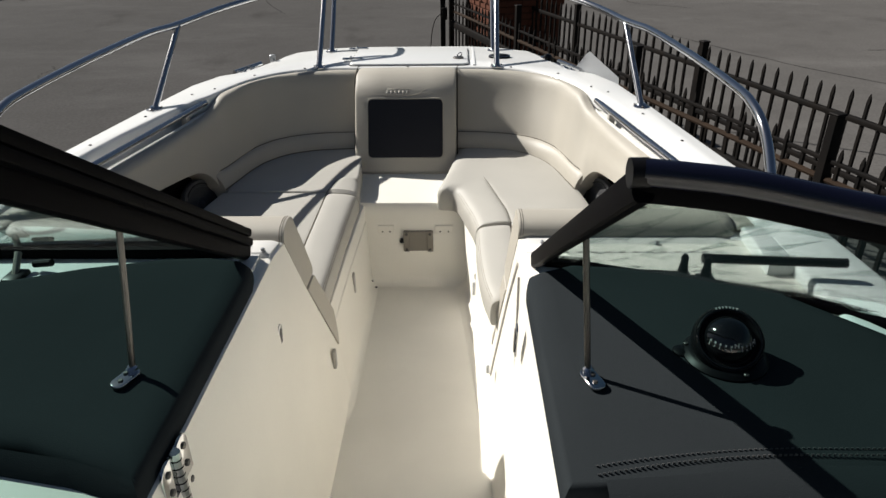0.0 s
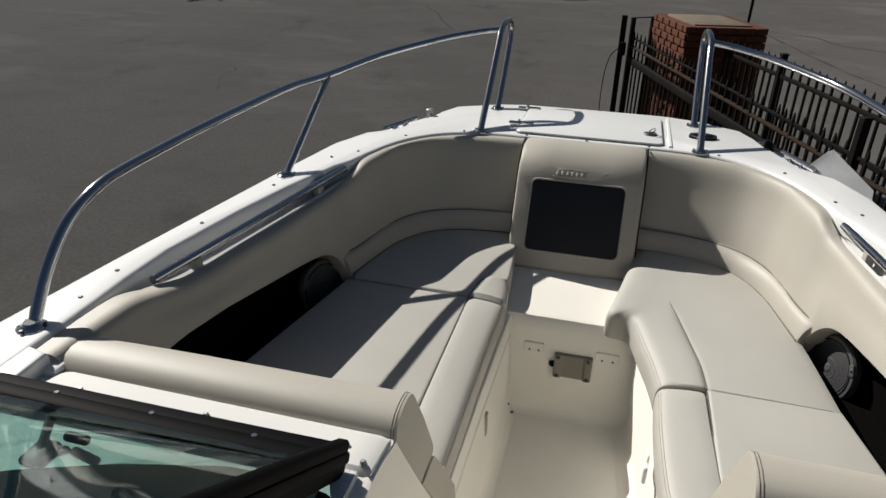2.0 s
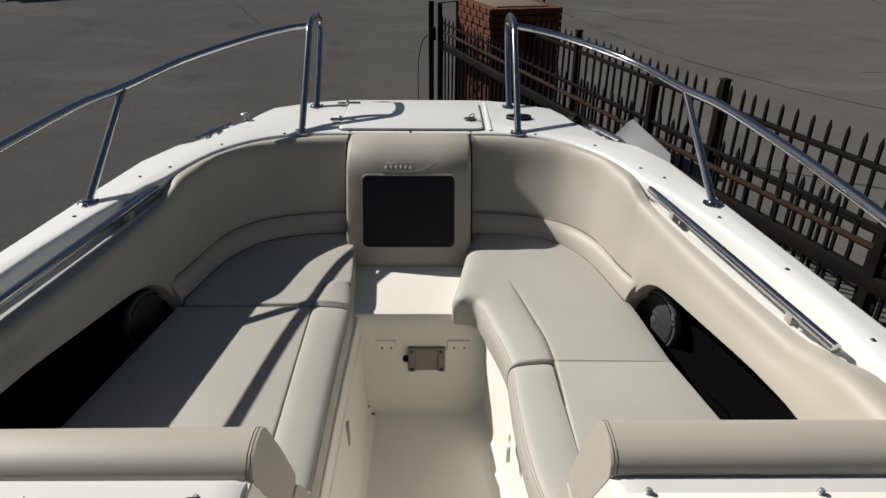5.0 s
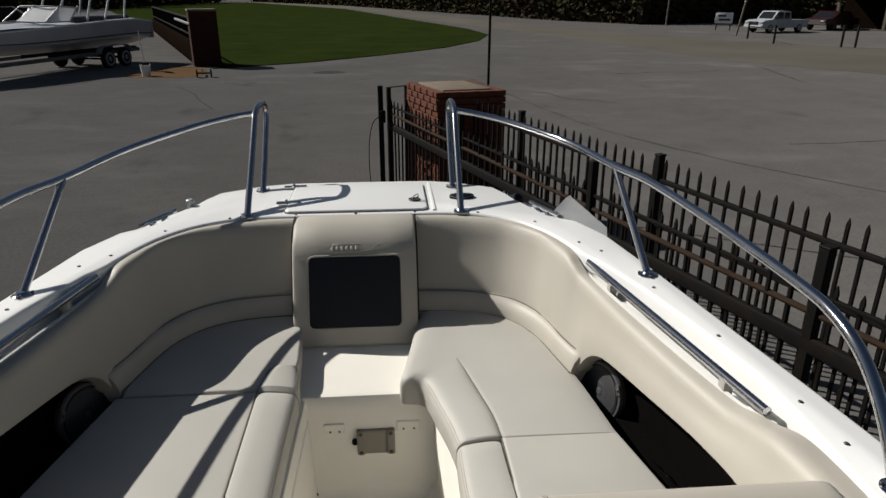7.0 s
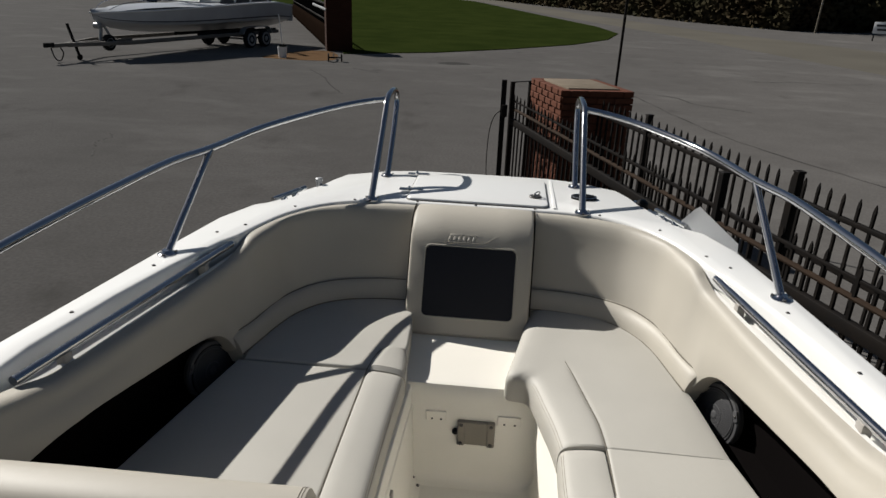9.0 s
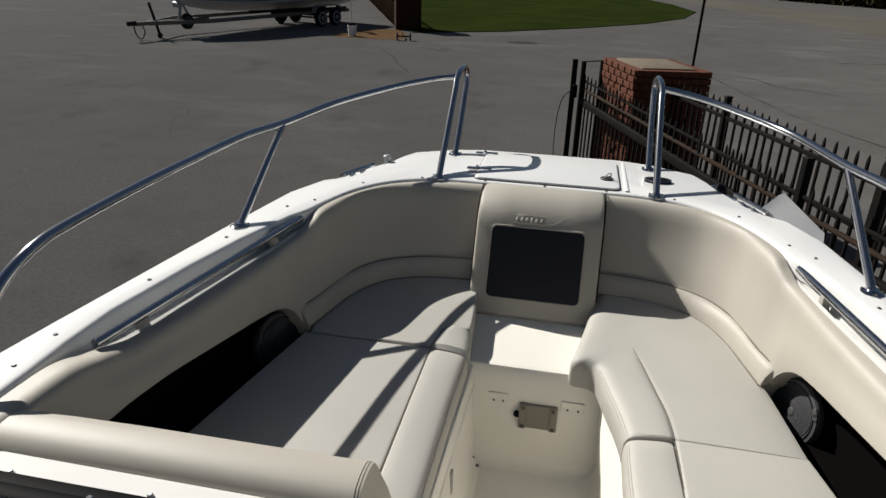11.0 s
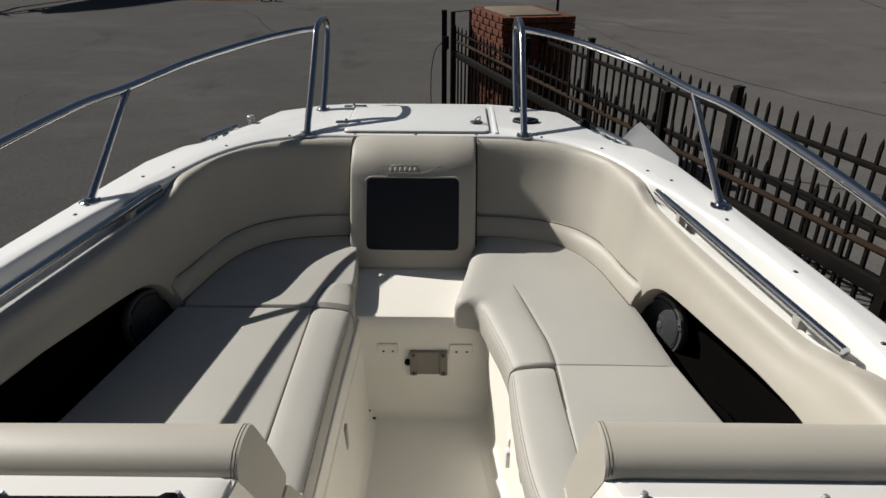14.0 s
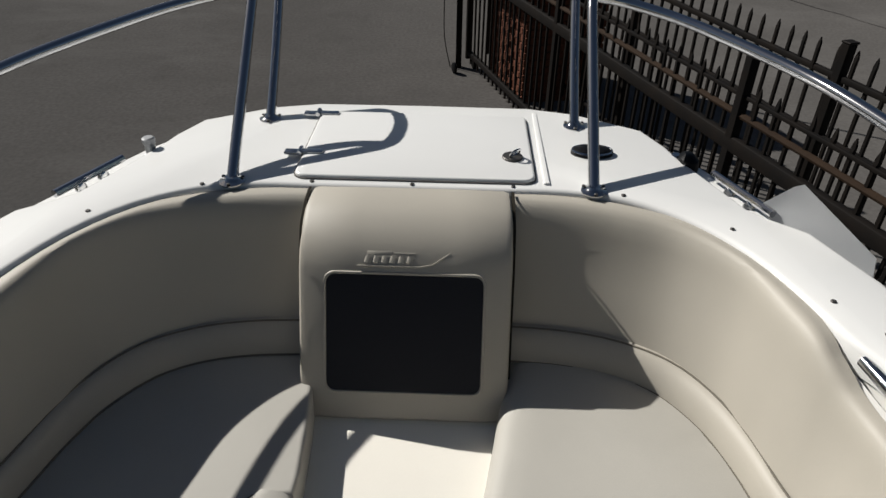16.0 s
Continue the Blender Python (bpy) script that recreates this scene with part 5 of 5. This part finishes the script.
# ---- across the lot ----
def far_boat():
    """The neighbouring runabout on its tandem trailer. Local x runs from the coupler aft."""
    m = pose(-13.6, 20.2, GROUND, 0, 0, 72.5)
    tr = thing("trailer", "dull steel tandem-axle boat trailer with a black jack", "trailer")
    tr.matrix_world = m
    for s in (1, -1):
        part("side_rail", bar([(0.5, s * 0.05, 0.50), (2.2, s * 0.85, 0.52), (10.0, s * 0.85, 0.55)], 0.08, 0.13), DULLSTEEL, tr)
        part("fender", bar(spline([(7.40, s * 1.05, 0.55), (7.55, s * 1.05, 0.74), (7.80, s * 1.05, 0.80), (8.80, s * 1.05, 0.80), (9.05, s * 1.05, 0.74), (9.2, s * 1.05, 0.55)], 4), 0.24, 0.04), GALV, tr, "pale steel fender")
        for x in (7.88, 8.80):
            w = part("wheel", moved(lathe([(0.22, -0.10), (0.31, -0.09), (0.335, -0.05), (0.335, 0.05), (0.31, 0.09), (0.22, 0.10)], 24), pose(x, s * 1.05, 0.335, 90, 0, 0)), TYRE, tr, "black tyre")
            part("rim", moved(lathe([(0.25, -0.098), (0.235, -0.112), (0.20, -0.108), (0.12, -0.085), (0.06, -0.12), (0.03, -0.125)] if s > 0 else [(0.25, 0.098), (0.235, 0.112), (0.20, 0.108), (0.12, 0.085), (0.06, 0.12), (0.03, 0.125)], 20), pose(x, s * 1.05, 0.335, 90, 0, 0)), GALV, w)
        # black bunk also stands for the shade under the hull's aft half
        part("bunk", box(5.6, 10.2, s * 0.55 - 0.07, s * 0.55 + 0.07, 0.52, 0.66, 0.02), TYRE, tr)
    part("tongue", bar([(0, 0, 0.50), (3.0, 0, 0.52)], 0.09, 0.12), DULLSTEEL, tr)
    part("coupler", box(-0.25, 0.05, -0.06, 0.06, 0.46, 0.60, 0.02), TYRE, tr)
    part("jack", tube([(1.0, 0.12, 0.10), (0.72, 0.12, 1.12)], 0.045, 10), TYRE, tr)
    part("jack_wheel", moved(lathe([(0.06, -0.03), (0.09, -0.02), (0.09, 0.02), (0.06, 0.03)], 16), pose(1.0, 0.12, 0.09, 90, 0, 0)), TYRE, tr)
    part("winch_post", bar([(1.75, 0, 0.5), (1.9, 0, 1.25)], 0.09, 0.09, (0, 1, 0)), GALV, tr)
    part("winch_roller", moved(lathe([(0.05, -0.1), (0.11, -0.06), (0.11, 0.06), (0.05, 0.1)], 14), pose(1.98, 0, 1.18, 90, 0, 0)), TYRE, tr)
    spare = part("spare_wheel", moved(lathe([(0.15, -0.08), (0.22, -0.07), (0.25, -0.04), (0.25, 0.04), (0.22, 0.07), (0.15, 0.08)], 24), pose(1.72, -0.40, 0.52, 90, 0, 0)), TYRE, tr, "small black spare tyre")
    part("spare_rim", moved(lathe([(0.15, 0.07), (0.14, 0.085), (0.08, 0.06), (0.04, 0.09), (0.02, 0.095)], 20), pose(1.72, -0.40, 0.52, 90, 0, 0)), GALV, spare)
    part("winch_brace", bar([(2.25, 0, 0.5), (1.85, 0, 1.2)], 0.07, 0.07, (0, 1, 0)), GALV, tr)
    part("winch", moved(lathe([(0.05, -0.12), (0.10, -0.10), (0.10, 0.10), (0.05, 0.12)], 14), pose(1.72, 0, 1.02, 90, 0, 0)), GALV, tr)
    part("chain", tube(spline([(0.0, 0.05, 0.44), (0.1, 0.08, 0.14), (0.25, 0.05, 0.05), (0.35, 0.0, 0.25), (0.3, 0.03, 0.44)], 4), 0.02, 6), TYRE, tr)
    for s in (1, -1):
        part("axle", tube([(7.88 if s > 0 else 8.80, -1.0, 0.335), (7.88 if s > 0 else 8.80, 1.0, 0.335)], 0.035, 8), TYRE, tr)
    b = thing("runabout", "white runabout with a dark waterline stripe resting on its trailer", "boat")
    b.matrix_world = m
    xs = [1.55, 1.75, 2.2, 3.0, 4.0, 5.2, 6.6, 8.2, 9.6, 10.6]
    beam = [0.03, 0.22, 0.48, 0.80, 1.02, 1.16, 1.23, 1.25, 1.24, 1.20]
    sheer = [1.42, 1.44, 1.46, 1.49, 1.53, 1.58, 1.64, 1.70, 1.72, 1.60]
    keel = [1.30, 1.10, 0.93, 0.80, 0.72, 0.68, 0.67, 0.67, 0.68, 0.70]
    def lines(levels):
        rows = []
        for x, w, zt, zk in zip(xs, beam, sheer, keel):
            row = []
            for k, wk in levels:
                row.append((x + (0.0 if x > 1.7 else 0.1 * (1 - k)), w * wk, zk + (zt - zk) * k))
            rows.append(row)
        return rows
    for s in (1, -1):
        flip = lambda rows: [[(x, s * y, z) for x, y, z in r] for r in rows]
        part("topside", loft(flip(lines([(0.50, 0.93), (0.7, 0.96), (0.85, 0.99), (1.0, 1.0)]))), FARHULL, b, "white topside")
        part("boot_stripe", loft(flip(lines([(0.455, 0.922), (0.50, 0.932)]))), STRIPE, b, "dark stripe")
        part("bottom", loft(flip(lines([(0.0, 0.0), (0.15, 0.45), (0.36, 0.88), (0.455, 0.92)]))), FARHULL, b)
        part("rub_rail", tube([(x, s * (w + 0.01), z - 0.02) for x, w, z in zip(xs, beam, sheer)], 0.03, 6), WHITE, b)
        part("bow_rail", tube(spline([(2.0, s * 0.3, 1.50), (2.6, s * 0.55, 1.72), (4.0, s * 0.95, 1.80), (5.0, s * 1.08, 1.66)], 5), 0.013, 6), STEEL, b)
    deck_rows = [[(x, w * k, z + 0.10 * (1 - abs(k)) + (0.06 if 2.5 < x < 5 else 0)) for k in (-1, -0.6, 0, 0.6, 1)] for x, w, z in zip(xs, beam, sheer)]
    part("deck", loft(deck_rows), FARHULL, b)
    part("transom", loft([[(10.6, y, 0.70 if abs(y) < 0.1 else 0.95), (10.62, y, 1.60)] for y in (-1.2, -0.6, 0, 0.6, 1.2)]), FARHULL, b)
    shield = part("windshield", bar(spline([(6.3, -1.05, 1.72), (5.4, -0.85, 1.72), (5.1, 0, 1.74), (5.4, 0.85, 1.72), (6.3, 1.05, 1.72)], 4), 0.04, 0.04), GALV, b)
    frame_top = spline([(6.9, -0.95, 2.15), (6.2, -0.8, 2.2), (5.95, 0, 2.22), (6.2, 0.8, 2.2), (6.9, 0.95, 2.15)], 4)
    part("windshield_rail", tube(frame_top, 0.025, 8), GALV, shield)
    for y0, x0, y1, x1 in ((-0.85, 5.4, -0.8, 6.2), (0.85, 5.4, 0.8, 6.2), (-1.05, 6.3, -0.95, 6.9), (1.05, 6.3, 0.95, 6.9), (0, 5.1, 0, 5.95)):
        part("windshield_post", tube([(x0, y0, 1.72), (x1, y1, 2.2)], 0.02, 6), GALV, shield)
    # opaque white panes: the sun's glare on the glass is painted on
    for p, q, r, u in (((5.4, -0.85, 1.74), (6.3, -1.05, 1.74), (6.9, -0.95, 2.13), (6.2, -0.8, 2.18)), ((5.1, 0.0, 1.76), (5.4, -0.85, 1.74), (6.2, -0.8, 2.18), (5.95, 0.0, 2.2))):
        pane = loft([[p, q], [u, r]])
        bmesh.ops.solidify(pane, geom=pane.faces[:], thickness=0.01)
        part("windshield_pane", pane, WHITE, shield, "windshield pane painted white as sun glare")
    part("cockpit_cover", box(6.6, 9.6, -0.95, 0.95, 1.55, 1.86, 0.08, 3), STRIPE, b, "black cockpit cover")
    for x, dx in ((7.2, 0.5), (8.1, 0.6), (9.2, 0.35)):
        part("canvas_pole", tube([(x, -1.0, 1.7), (x + dx, -0.98, 2.75)], 0.035, 8), WHITE, b, "pale canvas pole")
        part("canvas_pole", tube([(x, 1.0, 1.7), (x + dx, 0.98, 2.75)], 0.035, 8), WHITE, b, "pale canvas pole")
    part("folded_canopy", tube(spline([(7.7, -0.98, 2.74), (8.2, 0.0, 2.86), (7.7, 0.98, 2.74)], 5), 0.11, 8), STRIPE, b, "folded dark canopy")


far_boat()


def lot_things():
    # far brick column and dark gate running away from it
    col = thing("brick_column", "dark brick gate column at the lawn's corner", "pillar")
    m = pose(-7.165, 27.594, GROUND, 0, 0, 19)
    part("shaft", moved(box(0, 1.0, 0, 0.9, 0, 2.0, 0.01, 1), m), BRICKFAR, col)
    part("cap", moved(box(-0.03, 1.03, -0.03, 0.93, 2.0, 2.08, 0.015, 1), m), STONE, col)
    for r in range(12):
        part("course", moved(box(-0.006, 1.006, -0.006, 0.906, 0.08 + r * 0.155, 0.215 + r * 0.155, 0.004, 1), m), BRICKFAR, col)
    g = thing("far_gate", "dark iron gate with a pale beam behind the column", "gate")
    p, q = (-7.1, 27.9), (-16.5, 53)
    n = 110
    me = finish(box(-0.02, 0.02, -0.02, 0.02, GROUND + 0.1, GROUND + 1.75), "picket", IRON, 0)
    for i in range(n):
        x, y = lerp2(p, q, i / n)
        ob = new("picket", me)
        ob.parent = g
        ob.location = (x, y, 0)
    part("lower_wall", bar([(*p, GROUND + 0.45), (*q, GROUND + 0.45)], 0.25, 0.9), DARKWALL, g, "dark mottled base wall")
    for z, mat in ((1.1, IRON), (1.72, IRON)):
        part("rail", bar([(*p, GROUND + z), (*q, GROUND + z)], 0.06, 0.08), mat, g)
    part("pale_beam", bar([(-7.2, 27.75, GROUND + 1.55), (-8.8, 31.5, GROUND + 1.62)], 0.07, 0.09), GALV, g, "pale sloping beam")
    cart = thing("gate_dolly", "small black two-wheeled gate dolly", "dolly")
    for dx in (-0.22, 0.22):
        part("wheel", moved(lathe([(0.10, -0.03), (0.14, -0.02), (0.14, 0.02), (0.10, 0.03)], 16), pose(-5.95 + dx, 24.1 + dx * 0.2, GROUND + 0.14, 0, 90, 15)), TYRE, cart)
    part("axle", bar([(-6.17, 24.06, GROUND + 0.14), (-5.73, 24.14, GROUND + 0.14)], 0.05, 0.05), IRON, cart)
    part("stem", bar([(-6.0, 24.1, GROUND + 0.13), (-6.22, 24.95, GROUND + 0.16)], 0.05, 0.05), IRON, cart)
    b = thing("bucket", "white plastic bucket with a broom leaning in it", "bucket", (-8.0, 24.65, GROUND))
    pail = lathe([(0.13, 0), (0.17, 0.36), (0.18, 0.37), (0.16, 0.37), (0.125, 0.03)], 20)
    part("pail", pail, WHITE, b)
    part("broom_stick", tube([(0.02, 0.02, 0.1), (-0.08, 0.05, 1.45)], 0.016, 6), WHITE, b)
    part("broom_head", box(-0.10, 0.14, -0.04, 0.04, 0.32, 0.46, 0.02), TYRE, b)


lot_things()


def pickup():
    t = thing("pickup_truck", "white crew-cab pickup truck parked across the road", "truck")
    t.matrix_world = pose(28.5, 49.6, GROUND, 0, 0, 199) @ Matrix.Diagonal((0.82, 0.82, 0.82, 1.0))
    body = [(-2.75, 0.55), (-2.75, 1.05), (-0.75, 1.08), (-0.6, 1.12), (1.35, 1.12), (2.5, 1.05), (2.72, 0.9), (2.75, 0.5), (2.6, 0.4), (-2.7, 0.42)]
    prism = lambda prof, w, r: loft([[(x, -w, z) for x, z in prof], [(x, -w + r, z) for x, z in prof], [(x, w - r, z) for x, z in prof], [(x, w, z) for x, z in prof]], closed=True, ends=True)
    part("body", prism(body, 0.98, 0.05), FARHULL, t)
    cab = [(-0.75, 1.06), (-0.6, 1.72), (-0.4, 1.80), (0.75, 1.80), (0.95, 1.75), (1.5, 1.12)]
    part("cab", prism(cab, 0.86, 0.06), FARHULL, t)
    for s in (1, -1):
        for x0, x1, dx in ((-0.55, 0.15, 0), (0.22, 1.02, 0.28)):
            part("side_window", moved(slab([(x0, 1.15), (x1 + dx * 0.6, 1.15), (x1 - dx * 0.4, 1.68), (x0 + 0.05, 1.68)], 0, 0.01), Matrix(((1, 0, 0, 0), (0, 0, s, s * 0.858), (0, 1, 0, 0), (0, 0, 0, 1)))), WINDOW, t)
        for x in (-1.75, 1.75):
            w = part("wheel", moved(lathe([(0.24, -0.13), (0.37, -0.11), (0.39, 0), (0.37, 0.11), (0.24, 0.13)], 20), pose(x, s * 0.86, 0.39, 90, 0, 0)), TYRE, t)
            part("rim", moved(lathe([(0.23, -0.135), (0.1, -0.12)] if s > 0 else [(0.23, 0.135), (0.1, 0.12)], 16), pose(x, s * 0.86, 0.39, 90, 0, 0)), GALV, w)
        part("headlight", box(2.60, 2.77, s * 0.78 - 0.16, s * 0.78 + 0.16, 0.78, 0.96, 0.02), GALV, t)
        part("mirror", box(1.05, 1.15, s * 1.02 - 0.1, s * 1.02 + 0.1, 1.18, 1.38, 0.02), TYRE, t)
    part("grille", box(2.70, 2.775, -0.5, 0.5, 0.68, 0.95, 0.02), TYRE, t)
    part("bumper", box(2.62, 2.86, -0.95, 0.95, 0.42, 0.62, 0.03), GALV, t)
    part("windscreen", loft([[(1.46, -0.75, 1.17), (1.46, 0.75, 1.17)], [(1.0, -0.68, 1.72), (1.0, 0.68, 1.72)]]), WINDOW, t)
    c = thing("red_car", "dark red parked car half hidden behind the truck", "car")
    c.matrix_world = pose(34.6, 52.5, GROUND, 0, 0, 205)
    prof = [(-2.2, 0.4), (-2.25, 0.8), (-1.5, 0.9), (-0.9, 1.35), (0.4, 1.40), (1.1, 0.95), (2.1, 0.8), (2.2, 0.45)]
    part("body", prism(prof, 0.88, 0.08), CARRED, c)
    part("windscreen", loft([[(1.08, -0.7, 0.97), (1.08, 0.7, 0.97)], [(0.44, -0.62, 1.37), (0.44, 0.62, 1.37)]]), WINDOW, c)
    for s in (1, -1):
        part("headlight", box(2.0, 2.2, s * 0.65 - 0.15, s * 0.65 + 0.15, 0.62, 0.74, 0.02), GALV, c)
        for x in (-1.35, 1.35):
            part("wheel", moved(lathe([(0.2, -0.1), (0.32, -0.08), (0.32, 0.08), (0.2, 0.1)], 16), pose(x, s * 0.78, 0.32, 90, 0, 0)), TYRE, c)


pickup()


def board(at, turn, w, h, z, label):
    s = thing("roadside_sign", label, "sign")
    s.matrix_world = pose(*at, GROUND, 0, 0, turn)
    part("panel", box(-w / 2, w / 2, -0.02, 0.02, z, z + h, 0.01), WHITE, s)
    for x in (-w * 0.4, w * 0.4):
        part("leg", box(x - 0.04, x + 0.04, 0.025, 0.09, 0, z + h * 0.9, 0.005), TYRE, s)
    for k, (a, b) in enumerate(((-0.36, 0.1), (-0.3, 0.36))):
        part("text_bar", box(w * a, w * b, -0.03, -0.02, z + h * (0.62 - 0.36 * k), z + h * (0.8 - 0.36 * k)), STRIPE, s)


board((25.9, 52.4), -25, 1.25, 0.78, 0.5, "small white roadside sign with dark lettering bars")


def lot_rail(p, q, h):
    r = thing("pipe_barrier", "low dark pipe barrier at the road's edge", "barrier")
    for x, y in (p, q):
        part("leg", tube([(x, y, GROUND), (x, y, GROUND + h)], 0.06, 8), TYRE, r)
    part("rail", tube([(*p, GROUND + h - 0.25), (*q, GROUND + h - 0.25)], 0.03, 8), TYRE, r)


lot_rail((22.6, 42.4), (21.8, 38.0), 1.0)
lot_rail((23.9, 35.2), (24.4, 34.8), 1.1)


def porch_house():
    h = thing("porch_house", "brown house with a dark roof and pale porch posts", "house")
    h.matrix_world = pose(37.6, 50.6, GROUND, 0, 0, -52)
    part("wall", box(-3.5, 3.5, 1.6, 6.0, 0, 2.7), DARKWALL, h)
    part("roof", loft([[(x, -0.4, 2.6), (x, 3.6, 4.3), (x, 6.6, 2.6), (x, 6.5, 2.45), (x, 3.6, 4.1), (x, -0.4, 2.45)] for x in (-4.0, 4.0)], closed=True, ends=True), BRICKFAR, h, "dark brown roof", smooth=0)
    for x in (-3.4, 0.0, 3.4):
        part("porch_post", box(x - 0.1, x + 0.1, -0.1, 0.1, 0, 2.46, 0.01, 1), BARK, h, "pale porch post")
    door = part("door", box(-0.5, 0.5, 1.55, 1.6, 0, 2.05), TYRE, h)
    part("door_frame", box(-0.58, 0.58, 1.56, 1.6, 2.05, 2.13), BARK, door)
    part("porch_floor", box(-3.6, 3.6, -0.3, 1.6, 0, 0.06), CONCRETE, h)


porch_house()


def pole(x, y, dx, h, r):
    p = thing("wooden_pole", "weathered grey wooden pole at the road's edge", "pole")
    part("shaft", tube([(x, y, GROUND), (x + dx * 0.5, y, GROUND + h * 0.5), (x + dx, y, GROUND + h)], r, 8), BARK, p)
    part("collar", tube([(x + dx * 0.3, y, GROUND + h * 0.3), (x + dx * 0.31, y, GROUND + h * 0.31)], r * 1.25, 8), GALV, p)


pole(23.4, 45.4, 1.1, 7.0, 0.065)
pole(24.8, 60.7, 0.2, 7.5, 0.08)


def woods():
    """Dark autumn thicket beyond the road: many leaf clumps over thin trunks."""
    rnd = random.Random(11)
    near_line = [(-45, 245), (-8, 160), (4, 118), (12, 92), (17, 74), (23, 62.5), (34, 66), (46, 55), (60, 40), (75, 15)]
    far_line = [(-120, 40), (-80, 78), (-62, 105), (-56, 150), (-60, 240)]
    verts, faces = [], []
    for i in range(54000):
        line = near_line if i < 42000 else far_line
        k = rnd.uniform(0, len(line) - 1.001)
        a, b = line[int(k)], line[int(k) + 1]
        x, y = lerp2(a, b, k - int(k))
        dx, dy = b[0] - a[0], b[1] - a[1]
        n = math.hypot(dx, dy)
        depth = rnd.random() ** 1.5 * 9
        nx, ny = -dy / n, dx / n
        if nx * 0.5 + ny < 0:
            nx, ny = -nx, -ny
        hump = 2.6 + 1.6 * noise.noise(Vector((x * 0.22, y * 0.22, 0))) + depth * 0.75
        z = GROUND + rnd.random() ** 0.8 * max(0.4, hump)
        c = Vector((x + nx * depth, y + ny * depth, z))
        s = rnd.uniform(0.10, 0.26) * (1 + y / 120) * (1 if i < 42000 else 1.6)
        d1 = Vector((rnd.gauss(0, 1), rnd.gauss(0, 1), rnd.gauss(0, 0.7))).normalized() * s
        d2 = d1.cross(Vector((rnd.gauss(0, 1), rnd.gauss(0, 1), rnd.gauss(0, 1)))).normalized() * s * 0.6
        j = len(verts)
        verts += [c - d1, c + d2, c + d1 * 1.2, c - d2]
        faces.append((j, j + 1, j + 2, j + 3))
    # the dense inner mass behind the leaves
    for line, away in ((near_line, (5.0, 7.0)), (far_line, (-5.0, 6.0))):
        for a, b in zip(line, line[1:]):
            for i in range(12):
                (x0, y0), (x1, y1) = lerp2(a, b, i / 12), lerp2(a, b, (i + 1) / 12)
                z0, z1 = (GROUND + 9 + 2 * noise.noise(Vector((x * 0.15, y * 0.15, 3))) for x, y in ((x0, y0), (x1, y1)))
                j = len(verts)
                verts += [Vector((x0 + away[0], y0 + away[1], GROUND)), Vector((x1 + away[0], y1 + away[1], GROUND)), Vector((x1 + away[0], y1 + away[1], z1)), Vector((x0 + away[0], y0 + away[1], z0))]
                faces.append((j, j + 1, j + 2, j + 3))
    me = bpy.data.meshes.new("thicket")
    me.from_pydata(verts, [], faces)
    me.materials.append(THICKET)
    tagged(new("thicket", me), "dark brown-green thicket along the far side of the road", "woods", kind="stuff")
    for x, y, h in ((18.5, 76, 9), (24.5, 65, 8), (30, 68, 10), (38, 66, 9), (44, 60, 9), (12, 96, 10), (6, 116, 10), (50, 54, 9)):
        t = thing("bare_tree", "pale thin tree trunk standing in the thicket", "tree")
        lean = rnd.uniform(-0.5, 0.5)
        part("trunk", tube(spline([(x, y, GROUND), (x + lean * 0.4, y, GROUND + h * 0.4), (x + lean, y, GROUND + h)], 4), 0.13, 8), BARK, t)
        for k in range(4):
            z = GROUND + h * (0.35 + 0.14 * k)
            a = rnd.uniform(0, 6.28)
            part("limb", tube([(x + lean * (z - GROUND) / h, y, z), (x + 1.2 * math.cos(a), y + 1.2 * math.sin(a), z + 1.3)], 0.05, 6), BARK, t)
        leaves, lf = [], []
        for k in range(260):
            c = Vector((x + lean + rnd.gauss(0, 1.5), y + rnd.gauss(0, 1.5), GROUND + h * rnd.uniform(0.55, 1.15)))
            d1 = Vector((rnd.gauss(0, 1), rnd.gauss(0, 1), rnd.gauss(0, 1))).normalized() * 0.28
            d2 = d1.orthogonal().normalized() * 0.16
            j = len(leaves)
            leaves += [c - d1, c + d2, c + d1, c - d2]
            lf.append((j, j + 1, j + 2, j + 3))
        lm = bpy.data.meshes.new("crown")
        lm.from_pydata(leaves, [], lf)
        lm.materials.append(THICKET)
        crown = new("crown", lm)
        crown.parent = t
    # dark parked car by the column
    c = thing("dark_car", "black car parked far across the lot", "car")
    c.matrix_world = pose(-31, 62, GROUND, 0, 0, 20)
    prof = [(-2.2, 0.4), (-2.25, 0.9), (-1.6, 1.0), (-1.1, 1.55), (0.4, 1.6), (1.1, 1.05), (2.1, 0.9), (2.2, 0.45)]
    part("body", loft([[(x, -0.9, z) for x, z in prof], [(x, 0.9, z) for x, z in prof]], closed=True, ends=True), TYRE, c)
    for s in (1, -1):
        for x in (-1.35, 1.35):
            part("wheel", moved(lathe([(0.2, -0.1), (0.34, -0.08), (0.34, 0.08), (0.2, 0.1)], 16), pose(x, s * 0.8, 0.34, 90, 0, 0)), PLASTIC, c)


woods()
